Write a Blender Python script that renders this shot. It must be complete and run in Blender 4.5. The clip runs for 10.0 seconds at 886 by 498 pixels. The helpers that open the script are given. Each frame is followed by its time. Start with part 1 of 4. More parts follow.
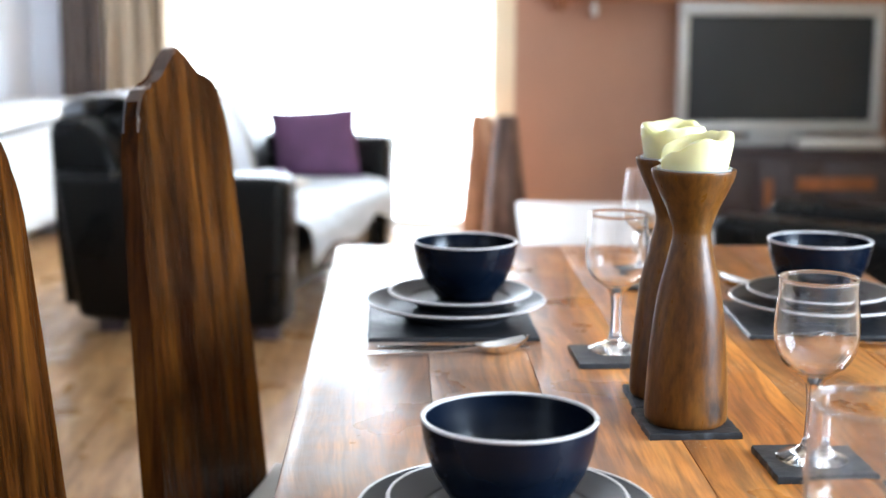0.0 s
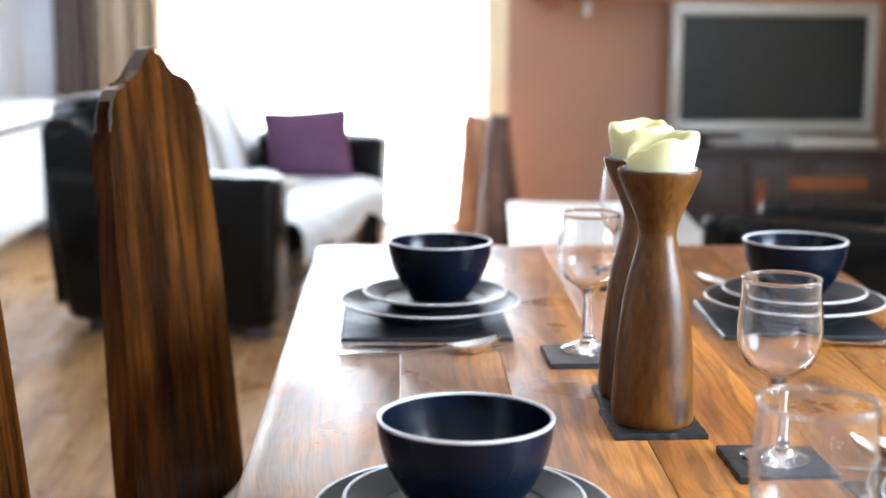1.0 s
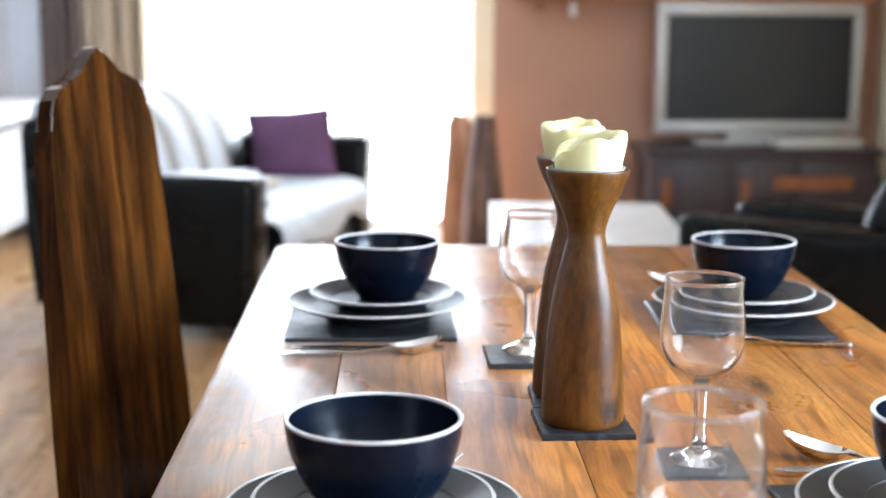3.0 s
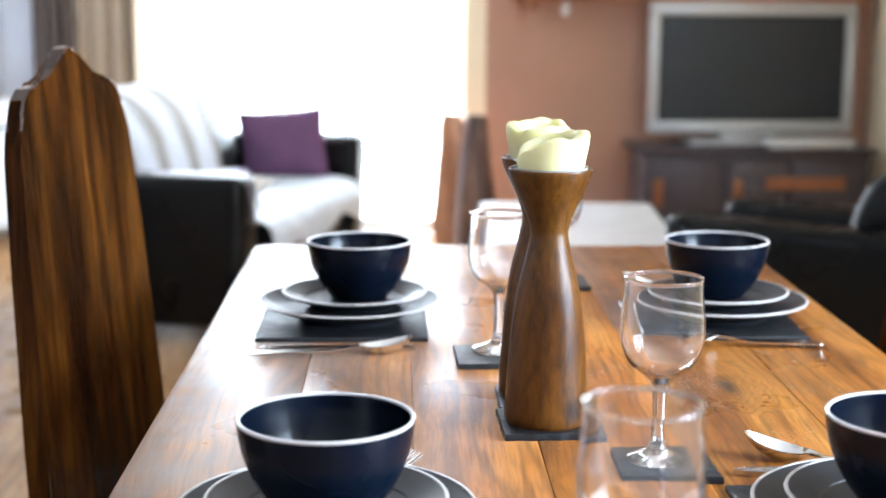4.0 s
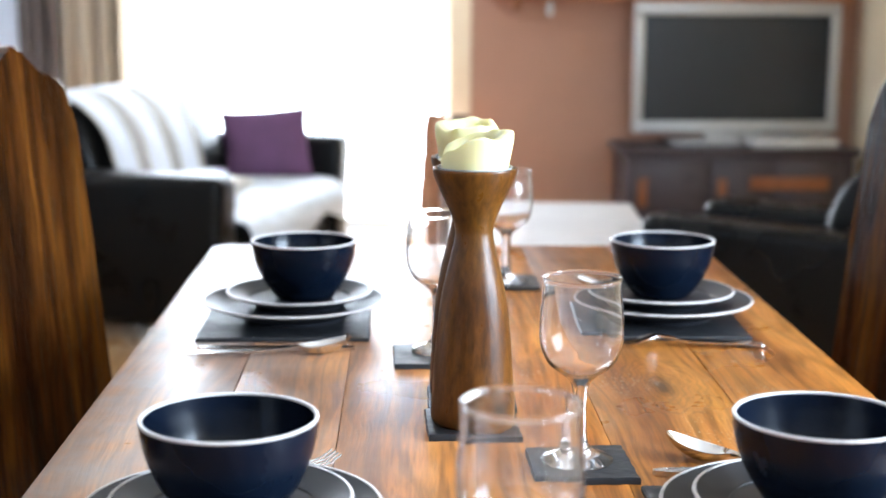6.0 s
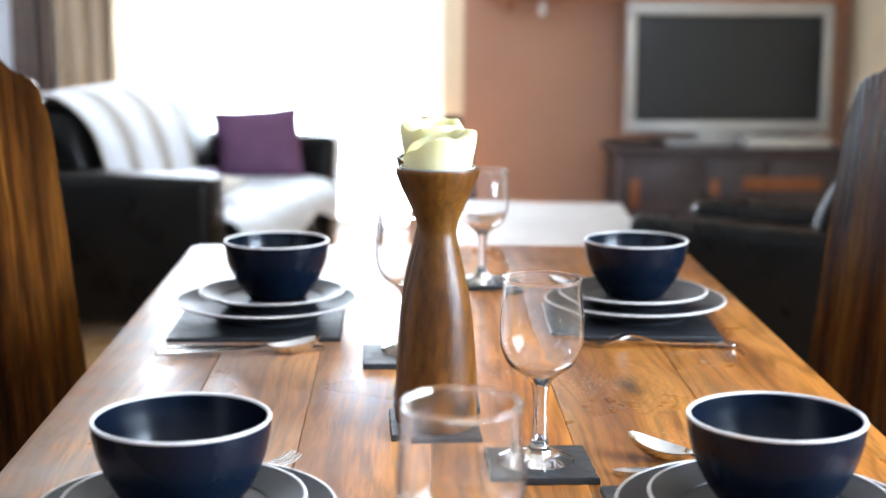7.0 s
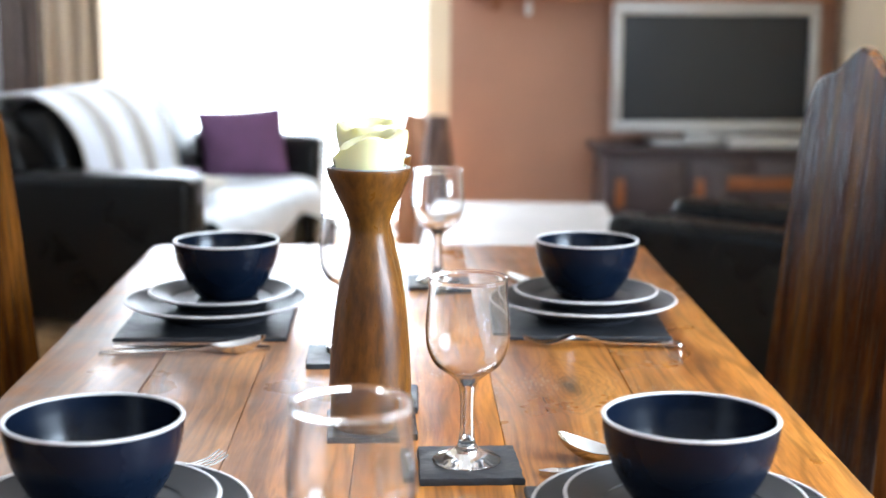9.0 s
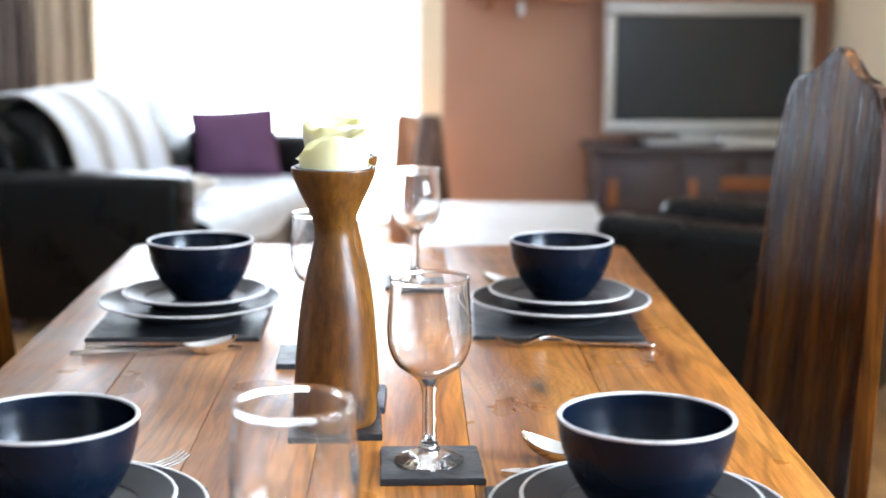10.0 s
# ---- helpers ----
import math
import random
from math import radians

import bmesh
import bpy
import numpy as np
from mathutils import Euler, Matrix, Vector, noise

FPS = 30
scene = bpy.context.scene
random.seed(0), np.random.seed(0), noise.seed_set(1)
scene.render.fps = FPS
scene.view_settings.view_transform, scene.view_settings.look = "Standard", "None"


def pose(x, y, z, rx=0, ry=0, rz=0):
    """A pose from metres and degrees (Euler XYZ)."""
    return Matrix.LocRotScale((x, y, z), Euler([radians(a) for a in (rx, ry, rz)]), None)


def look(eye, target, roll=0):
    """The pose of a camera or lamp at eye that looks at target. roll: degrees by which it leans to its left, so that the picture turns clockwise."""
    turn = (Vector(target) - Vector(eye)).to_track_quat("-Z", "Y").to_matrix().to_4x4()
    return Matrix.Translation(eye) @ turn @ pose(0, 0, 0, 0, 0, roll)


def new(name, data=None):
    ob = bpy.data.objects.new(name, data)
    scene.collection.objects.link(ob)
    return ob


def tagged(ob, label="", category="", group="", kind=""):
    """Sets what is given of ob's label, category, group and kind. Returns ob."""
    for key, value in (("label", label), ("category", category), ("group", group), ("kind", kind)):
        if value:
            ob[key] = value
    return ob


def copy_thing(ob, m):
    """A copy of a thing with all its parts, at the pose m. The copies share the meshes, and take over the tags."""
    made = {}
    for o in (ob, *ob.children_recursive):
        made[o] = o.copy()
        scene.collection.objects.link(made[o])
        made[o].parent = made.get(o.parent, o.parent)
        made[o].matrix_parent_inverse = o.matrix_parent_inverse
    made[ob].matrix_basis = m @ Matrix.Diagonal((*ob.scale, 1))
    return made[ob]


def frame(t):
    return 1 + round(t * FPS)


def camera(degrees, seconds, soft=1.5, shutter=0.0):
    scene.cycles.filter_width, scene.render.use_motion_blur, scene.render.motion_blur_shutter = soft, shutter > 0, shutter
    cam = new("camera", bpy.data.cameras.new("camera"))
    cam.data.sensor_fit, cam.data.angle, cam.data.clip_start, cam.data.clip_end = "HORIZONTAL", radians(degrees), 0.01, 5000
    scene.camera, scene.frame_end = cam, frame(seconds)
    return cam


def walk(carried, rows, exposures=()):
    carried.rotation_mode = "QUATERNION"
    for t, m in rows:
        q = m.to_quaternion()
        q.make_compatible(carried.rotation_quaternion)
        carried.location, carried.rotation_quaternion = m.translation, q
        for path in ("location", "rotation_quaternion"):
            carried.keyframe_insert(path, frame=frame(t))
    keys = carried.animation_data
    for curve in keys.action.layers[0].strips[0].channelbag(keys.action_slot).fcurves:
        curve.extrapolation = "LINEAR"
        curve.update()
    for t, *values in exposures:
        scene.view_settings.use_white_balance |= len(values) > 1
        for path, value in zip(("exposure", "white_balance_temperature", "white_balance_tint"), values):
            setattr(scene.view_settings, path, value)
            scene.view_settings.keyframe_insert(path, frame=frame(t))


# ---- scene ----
cam = camera(33.77, 10.0, soft=1.6)
# a fast normal lens focused on the candle holders
cam.data.dof.use_dof = True
cam.data.dof.focus_distance = 1.50
cam.data.dof.aperture_fstop = 4.4
SLIDE = [(0.0, 0.0), (0.5, 0.05), (1.0, 0.0962), (1.5, 0.146), (2.0, 0.1953), (2.5, 0.2468), (4.0, 0.4012), (4.5, 0.4567), (5.0, 0.5062),
         (5.5, 0.5586), (7.0, 0.7135), (7.5, 0.7636), (8.0, 0.8083), (8.5, 0.855), (9.0, 0.9024), (9.5, 0.9512), (10.0, 1.0)]
walk(cam, [(t, pose(0.393 * s, 0.0063 * s, 1.2261 - 0.0017 * s, 90 - 9.927, 0, -1.708 + 0.3665 * s) @ pose(0, 0, 0, 0, 0, 0.34)) for t, s in SLIDE],
     exposures=[(0.0, 0.17, 5820, 8), (10.0, 0.17, 5820, 8)])

# ---- world and light ----
world = bpy.data.worlds.new("sky")
scene.world = world
world.use_nodes = True
wn = world.node_tree.nodes
sky = wn.new("ShaderNodeTexSky")
sky.sky_type, sky.sun_disc = "NISHITA", False
sky.sun_elevation, sky.sun_rotation = radians(52), radians(20)
wn["Background"].inputs["Strength"].default_value = 0.12
world.node_tree.links.new(sky.outputs[0], wn["Background"].inputs[0])


def area(name, m, w, h, watts, colour):
    d = bpy.data.lights.new(name, "AREA")
    d.shape, d.size, d.size_y, d.energy, d.color = "RECTANGLE", w, h, watts, colour
    ob = new(name, d)
    ob.matrix_world = m
    return ob


sun = bpy.data.lights.new("sun", "SUN")
sun.energy, sun.angle, sun.color = 3.0, radians(0.5), (1.0, 0.95, 0.88)
new("sun", sun).matrix_world = look((2.2, 12.0, 9.0), (0.6, 6.4, 0.0))
# sky light through the patio doors, and through the window in the wall beside the camera
area("patio_daylight", look((-0.372, 7.78, 1.07), (-0.622, 5.796, 1.07)), 2.1, 2.2, 180, (0.93, 0.97, 1.0))
area("side_daylight", look((2.49, 0.60, 1.50), (0.0, 0.60, 1.35)), 1.56, 1.16, 220, (0.80, 0.90, 1.0))

# ---- materials ----


def material(name, base, rough=0.5, metal=0.0, vary=0.12, scale=8.0, bump=0.0, bump_scale=120.0, coat=0.0, stretch=(1, 1, 1), spec=0.5, rough_vary=0.08):
    m = bpy.data.materials.new(name)
    m.use_nodes = True
    nt = m.node_tree
    n, l = nt.nodes, nt.links
    p = n["Principled BSDF"]
    p.inputs["Roughness"].default_value, p.inputs["Metallic"].default_value = rough, metal
    p.inputs["Coat Weight"].default_value, p.inputs["Specular IOR Level"].default_value = coat, spec
    p.inputs["Coat Roughness"].default_value = 0.12
    tc, mp, oi, add = n.new("ShaderNodeTexCoord"), n.new("ShaderNodeMapping"), n.new("ShaderNodeObjectInfo"), n.new("ShaderNodeVectorMath")
    mp.inputs["Scale"].default_value = stretch
    sc = n.new("ShaderNodeVectorMath")
    sc.operation = "SCALE"
    sc.inputs[0].default_value, add.operation = (7.0, 13.0, 5.0), "ADD"
    l.new(oi.outputs["Random"], sc.inputs["Scale"])
    l.new(tc.outputs["Object"], add.inputs[0]), l.new(sc.outputs[0], add.inputs[1]), l.new(add.outputs[0], mp.inputs["Vector"])
    nz, nf = n.new("ShaderNodeTexNoise"), n.new("ShaderNodeTexNoise")
    nz.inputs["Scale"].default_value, nz.inputs["Detail"].default_value = scale, 5
    nf.inputs["Scale"].default_value, nf.inputs["Detail"].default_value = bump_scale, 3
    l.new(mp.outputs[0], nz.inputs["Vector"]), l.new(mp.outputs[0], nf.inputs["Vector"])
    ramp = n.new("ShaderNodeValToRGB")
    ramp.color_ramp.elements[0].position, ramp.color_ramp.elements[1].position = 0.3, 0.72
    ramp.color_ramp.elements[0].color = (*[c * (1 - vary) for c in base], 1)
    ramp.color_ramp.elements[1].color = (*[min(1, c * (1 + vary)) for c in base], 1)
    l.new(nz.outputs["Fac"], ramp.inputs["Fac"]), l.new(ramp.outputs["Color"], p.inputs["Base Color"])
    if rough_vary:
        mr = n.new("ShaderNodeMapRange")
        mr.inputs["To Min"].default_value, mr.inputs["To Max"].default_value = max(0.02, rough - rough_vary), min(1, rough + rough_vary)
        mr.inputs["From Min"].default_value, mr.inputs["From Max"].default_value = 0.3, 0.7
        l.new(nz.outputs["Fac"], mr.inputs["Value"]), l.new(mr.outputs[0], p.inputs["Roughness"])
    if bump:
        b = n.new("ShaderNodeBump")
        b.inputs["Strength"].default_value, b.inputs["Distance"].default_value = bump, 0.002
        l.new(nf.outputs["Fac"], b.inputs["Height"]), l.new(b.outputs[0], p.inputs["Normal"])
    return m


def wood(name, dark, mid, light, rough=0.3, grain=(26, 1.6, 26), coat=0.3, streak=0.55, bump=0.25, wear=0.0, piece_vary=0.25, spec=0.5, wander=0.05, dust=0.0, coat_rough=0.16, vein=7.0, rings=0.0, knot=None, side_sheen=None):
    """Lacquered hardwood: long figure, dark streaks, fine pores; grain gives the figure's frequency on each axis."""
    m = bpy.data.materials.new(name)
    m.use_nodes = True
    nt = m.node_tree
    n, l = nt.nodes, nt.links
    p = n["Principled BSDF"]
    p.inputs["Coat Weight"].default_value, p.inputs["Coat Roughness"].default_value = coat, coat_rough
    p.inputs["Specular IOR Level"].default_value = spec
    tc, oi, off, add = n.new("ShaderNodeTexCoord"), n.new("ShaderNodeObjectInfo"), n.new("ShaderNodeVectorMath"), n.new("ShaderNodeVectorMath")
    off.operation, add.operation = "SCALE", "ADD"
    off.inputs[0].default_value = (9.0, 17.0, 11.0)
    l.new(oi.outputs["Random"], off.inputs["Scale"]), l.new(tc.outputs["Object"], add.inputs[0]), l.new(off.outputs[0], add.inputs[1])
    # the figure wanders: distort the coordinates gently
    wob = n.new("ShaderNodeTexNoise")
    wob.inputs["Scale"].default_value, wob.inputs["Detail"].default_value = 2.4, 2
    l.new(add.outputs[0], wob.inputs["Vector"])
    wsc, wad = n.new("ShaderNodeVectorMath"), n.new("ShaderNodeVectorMath")
    wsc.operation, wad.operation = "SCALE", "ADD"
    wsc.inputs["Scale"].default_value = wander
    l.new(wob.outputs["Color"], wsc.inputs[0]), l.new(wsc.outputs[0], wad.inputs[0]), l.new(add.outputs[0], wad.inputs[1])
    mp = n.new("ShaderNodeMapping")
    mp.inputs["Scale"].default_value = grain
    l.new(wad.outputs[0], mp.inputs["Vector"])
    fig, fine = n.new("ShaderNodeTexNoise"), n.new("ShaderNodeTexNoise")
    fig.inputs["Scale"].default_value, fig.inputs["Detail"].default_value, fig.inputs["Roughness"].default_value = 1.0, 6, 0.62
    fine.inputs["Scale"].default_value, fine.inputs["Detail"].default_value = vein, 5
    l.new(mp.outputs[0], fig.inputs["Vector"]), l.new(mp.outputs[0], fine.inputs["Vector"])
    ramp = n.new("ShaderNodeValToRGB")
    e = ramp.color_ramp.elements
    e[0].position, e[0].color = 0.33, (*dark, 1)
    e[1].position, e[1].color = 0.66, (*light, 1)
    k = e.new(0.33 + 0.33 * streak)
    k.color = (*mid, 1)
    l.new(fig.outputs["Fac"], ramp.inputs["Fac"])
    mix = n.new("ShaderNodeMixRGB")
    mix.blend_type = "MULTIPLY"
    mix.inputs["Fac"].default_value = 0.7
    fr = n.new("ShaderNodeMapRange")
    fr.inputs["From Min"].default_value, fr.inputs["From Max"].default_value = 0.3, 0.62
    fr.inputs["To Min"].default_value, fr.inputs["To Max"].default_value = 0.55, 1.12
    l.new(fine.outputs["Fac"], fr.inputs["Value"]), l.new(ramp.outputs["Color"], mix.inputs[1]), l.new(fr.outputs[0], mix.inputs[2])
    if rings:
        # growth rings: thin dark lines that follow the level lines of a slow, stretched noise
        slow, k1, sn, rr, rm = n.new("ShaderNodeTexNoise"), n.new("ShaderNodeMath"), n.new("ShaderNodeMath"), n.new("ShaderNodeMapRange"), n.new("ShaderNodeMixRGB")
        slow.inputs["Scale"].default_value, slow.inputs["Detail"].default_value, slow.inputs["Roughness"].default_value = 0.55, 3, 0.42
        k1.operation, sn.operation, rm.blend_type = "MULTIPLY", "SINE", "MULTIPLY"
        k1.inputs[1].default_value, rm.inputs["Fac"].default_value = 85.0, rings
        rr.inputs["From Min"].default_value, rr.inputs["From Max"].default_value = 0.1, 1.0
        rr.inputs["To Min"].default_value, rr.inputs["To Max"].default_value = 1.08, 0.45
        l.new(mp.outputs[0], slow.inputs["Vector"]), l.new(slow.outputs["Fac"], k1.inputs[0]), l.new(k1.outputs[0], sn.inputs[0]), l.new(sn.outputs[0], rr.inputs["Value"])
        l.new(mix.outputs[0], rm.inputs[1]), l.new(rr.outputs[0], rm.inputs[2])
        mix = rm
        if knot:
            # the rings close round a small dark knot
            sub, sq, ln, near, core, lift, dk = [n.new(k) for k in ("ShaderNodeVectorMath", "ShaderNodeVectorMath", "ShaderNodeVectorMath", "ShaderNodeMapRange", "ShaderNodeMapRange", "ShaderNodeMath", "ShaderNodeMixRGB")]
            sub.operation, sq.operation, ln.operation, lift.operation, near.interpolation_type, dk.blend_type = "SUBTRACT", "MULTIPLY", "LENGTH", "ADD", "SMOOTHSTEP", "MULTIPLY"
            sub.inputs[1].default_value, sq.inputs[1].default_value = knot, (1.0, 0.42, 0.0)
            bend = n.new("ShaderNodeVectorMath")
            bend.operation = "MULTIPLY_ADD"
            bend.inputs[1].default_value = (0.03, 0.06, 0.0)
            wob2 = n.new("ShaderNodeTexNoise")
            wob2.inputs["Scale"].default_value = 24.0
            l.new(tc.outputs["Object"], wob2.inputs["Vector"]), l.new(wob2.outputs["Color"], bend.inputs[0]), l.new(tc.outputs["Object"], bend.inputs[2])
            l.new(bend.outputs[0], sub.inputs[0]), l.new(sub.outputs[0], sq.inputs[0]), l.new(sq.outputs[0], ln.inputs[0])
            near.inputs["From Max"].default_value, near.inputs["To Min"].default_value, near.inputs["To Max"].default_value = 0.062, 0.42, 0.0
            core.inputs["From Min"].default_value, core.inputs["From Max"].default_value = 0.004, 0.024
            core.inputs["To Min"].default_value, core.inputs["To Max"].default_value = 0.22, 1.0
            l.new(ln.outputs["Value"], near.inputs["Value"]), l.new(ln.outputs["Value"], core.inputs["Value"])
            l.new(slow.outputs["Fac"], lift.inputs[0]), l.new(near.outputs[0], lift.inputs[1]), l.new(lift.outputs[0], k1.inputs[0])
            dk.inputs["Fac"].default_value = 1.0
            l.new(rm.outputs[0], dk.inputs[1]), l.new(core.outputs[0], dk.inputs[2])
            mix = dk
    hsv = n.new("ShaderNodeHueSaturation")
    pv = n.new("ShaderNodeMapRange")
    pv.inputs["To Min"].default_value, pv.inputs["To Max"].default_value = 1 - piece_vary, 1 + piece_vary
    l.new(oi.outputs["Random"], pv.inputs["Value"]), l.new(pv.outputs[0], hsv.inputs["Value"]), l.new(mix.outputs[0], hsv.inputs["Color"])
    if dust:
        # pale crumbs and rubbed lacquer, thicker in some places than in others
        sp, th, cl = n.new("ShaderNodeTexNoise"), n.new("ShaderNodeMapRange"), n.new("ShaderNodeTexNoise")
        sp.inputs["Scale"].default_value, sp.inputs["Detail"].default_value = 210.0, 2
        cl.inputs["Scale"].default_value, cl.inputs["Detail"].default_value = 6.0, 3
        l.new(add.outputs[0], sp.inputs["Vector"]), l.new(add.outputs[0], cl.inputs["Vector"])
        both = n.new("ShaderNodeMath")
        both.operation = "MULTIPLY"
        l.new(sp.outputs["Fac"], both.inputs[0]), l.new(cl.outputs["Fac"], both.inputs[1])
        th.inputs["From Min"].default_value, th.inputs["From Max"].default_value, th.inputs["To Max"].default_value = 0.408, 0.446, dust
        l.new(both.outputs[0], th.inputs["Value"])
        dm = n.new("ShaderNodeMixRGB")
        dm.inputs[2].default_value = (0.62, 0.58, 0.52, 1)
        l.new(th.outputs[0], dm.inputs["Fac"]), l.new(hsv.outputs[0], dm.inputs[1]), l.new(dm.outputs[0], p.inputs["Base Color"])
    else:
        l.new(hsv.outputs[0], p.inputs["Base Color"])
    if side_sheen:
        # milky window sheen painted in, strongest towards one long side, with fine rubbed scratches
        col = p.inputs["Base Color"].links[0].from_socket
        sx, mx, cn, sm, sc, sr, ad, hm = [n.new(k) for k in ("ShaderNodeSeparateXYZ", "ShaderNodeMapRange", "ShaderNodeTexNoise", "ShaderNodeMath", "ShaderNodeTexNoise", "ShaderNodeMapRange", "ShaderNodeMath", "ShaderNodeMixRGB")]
        mx.inputs["From Min"].default_value, mx.inputs["From Max"].default_value, mx.inputs["To Max"].default_value = side_sheen
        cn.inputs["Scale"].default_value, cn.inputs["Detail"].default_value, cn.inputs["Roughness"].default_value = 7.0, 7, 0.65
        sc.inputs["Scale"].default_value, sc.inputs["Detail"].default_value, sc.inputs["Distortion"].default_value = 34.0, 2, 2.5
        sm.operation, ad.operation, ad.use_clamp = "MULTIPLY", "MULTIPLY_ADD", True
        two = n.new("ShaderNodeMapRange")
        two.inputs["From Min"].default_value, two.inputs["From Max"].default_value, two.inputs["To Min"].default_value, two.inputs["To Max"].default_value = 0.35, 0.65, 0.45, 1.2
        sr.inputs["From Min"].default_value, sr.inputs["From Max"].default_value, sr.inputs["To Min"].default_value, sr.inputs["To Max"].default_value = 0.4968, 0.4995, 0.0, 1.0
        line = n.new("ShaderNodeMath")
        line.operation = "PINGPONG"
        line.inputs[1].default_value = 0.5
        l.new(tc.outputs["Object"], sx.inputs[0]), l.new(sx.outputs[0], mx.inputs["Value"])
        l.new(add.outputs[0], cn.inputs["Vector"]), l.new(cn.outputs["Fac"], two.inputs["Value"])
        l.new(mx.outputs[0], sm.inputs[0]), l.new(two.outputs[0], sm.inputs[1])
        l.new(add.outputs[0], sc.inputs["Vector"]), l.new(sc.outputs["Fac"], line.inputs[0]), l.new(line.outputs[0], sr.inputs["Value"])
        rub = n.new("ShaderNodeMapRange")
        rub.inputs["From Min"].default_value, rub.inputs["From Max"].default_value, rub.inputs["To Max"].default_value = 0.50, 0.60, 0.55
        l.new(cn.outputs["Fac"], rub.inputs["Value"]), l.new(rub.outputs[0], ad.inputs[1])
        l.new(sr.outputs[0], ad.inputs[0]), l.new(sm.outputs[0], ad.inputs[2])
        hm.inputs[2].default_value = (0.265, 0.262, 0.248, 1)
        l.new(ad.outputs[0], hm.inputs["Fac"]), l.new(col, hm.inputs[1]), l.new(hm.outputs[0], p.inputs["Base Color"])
    # uneven gloss: polished patches, dust and rubbed places
    big = n.new("ShaderNodeTexNoise")
    big.inputs["Scale"].default_value, big.inputs["Detail"].default_value = 5.0, 6
    l.new(add.outputs[0], big.inputs["Vector"])
    mr = n.new("ShaderNodeMapRange")
    mr.inputs["From Min"].default_value, mr.inputs["From Max"].default_value = 0.35, 0.68
    mr.inputs["To Min"].default_value, mr.inputs["To Max"].default_value = rough - 0.07, rough + 0.12 + wear
    l.new(big.outputs["Fac"], mr.inputs["Value"]), l.new(mr.outputs[0], p.inputs["Roughness"])
    b = n.new("ShaderNodeBump")
    b.inputs["Strength"].default_value, b.inputs["Distance"].default_value = bump, 0.0012
    l.new(fine.outputs["Fac"], b.inputs["Height"]), l.new(b.outputs[0], p.inputs["Normal"])
    return m


def clear_glass(name, tint=(1, 1, 1), ior=1.5, rough=0.0, film=0.0):
    m = bpy.data.materials.new(name)
    m.use_nodes = True
    p = m.node_tree.nodes["Principled BSDF"]
    p.inputs["Base Color"].default_value = (*tint, 1)
    p.inputs["Transmission Weight"].default_value, p.inputs["Roughness"].default_value, p.inputs["IOR"].default_value = 1.0, rough, ior
    if film:
        # a thin uneven film of dust and smears
        n, l = m.node_tree.nodes, m.node_tree.links
        tc, nz, mr = n.new("ShaderNodeTexCoord"), n.new("ShaderNodeTexNoise"), n.new("ShaderNodeMapRange")
        nz.inputs["Scale"].default_value, nz.inputs["Detail"].default_value = 38.0, 6
        mr.inputs["From Min"].default_value, mr.inputs["From Max"].default_value = 0.32, 0.72
        mr.inputs["To Min"].default_value, mr.inputs["To Max"].default_value = 1.0 - film * 0.3, 1.0 - film
        l.new(tc.outputs["Object"], nz.inputs["Vector"]), l.new(nz.outputs["Fac"], mr.inputs["Value"]), l.new(mr.outputs[0], p.inputs["Transmission Weight"])
    return m


TABLE_WOOD = wood("sheesham_table", (0.21, 0.066, 0.012), (0.395, 0.146, 0.023), (0.495, 0.204, 0.037), rough=0.34, grain=(19, 1.0, 19), coat=0.0, wear=0.05, spec=0.20, dust=0.28, vein=13.0, wander=0.055, rings=0.55, side_sheen=(0.36, -0.08, 0.66), knot=(0.564, 1.738, 0.76))


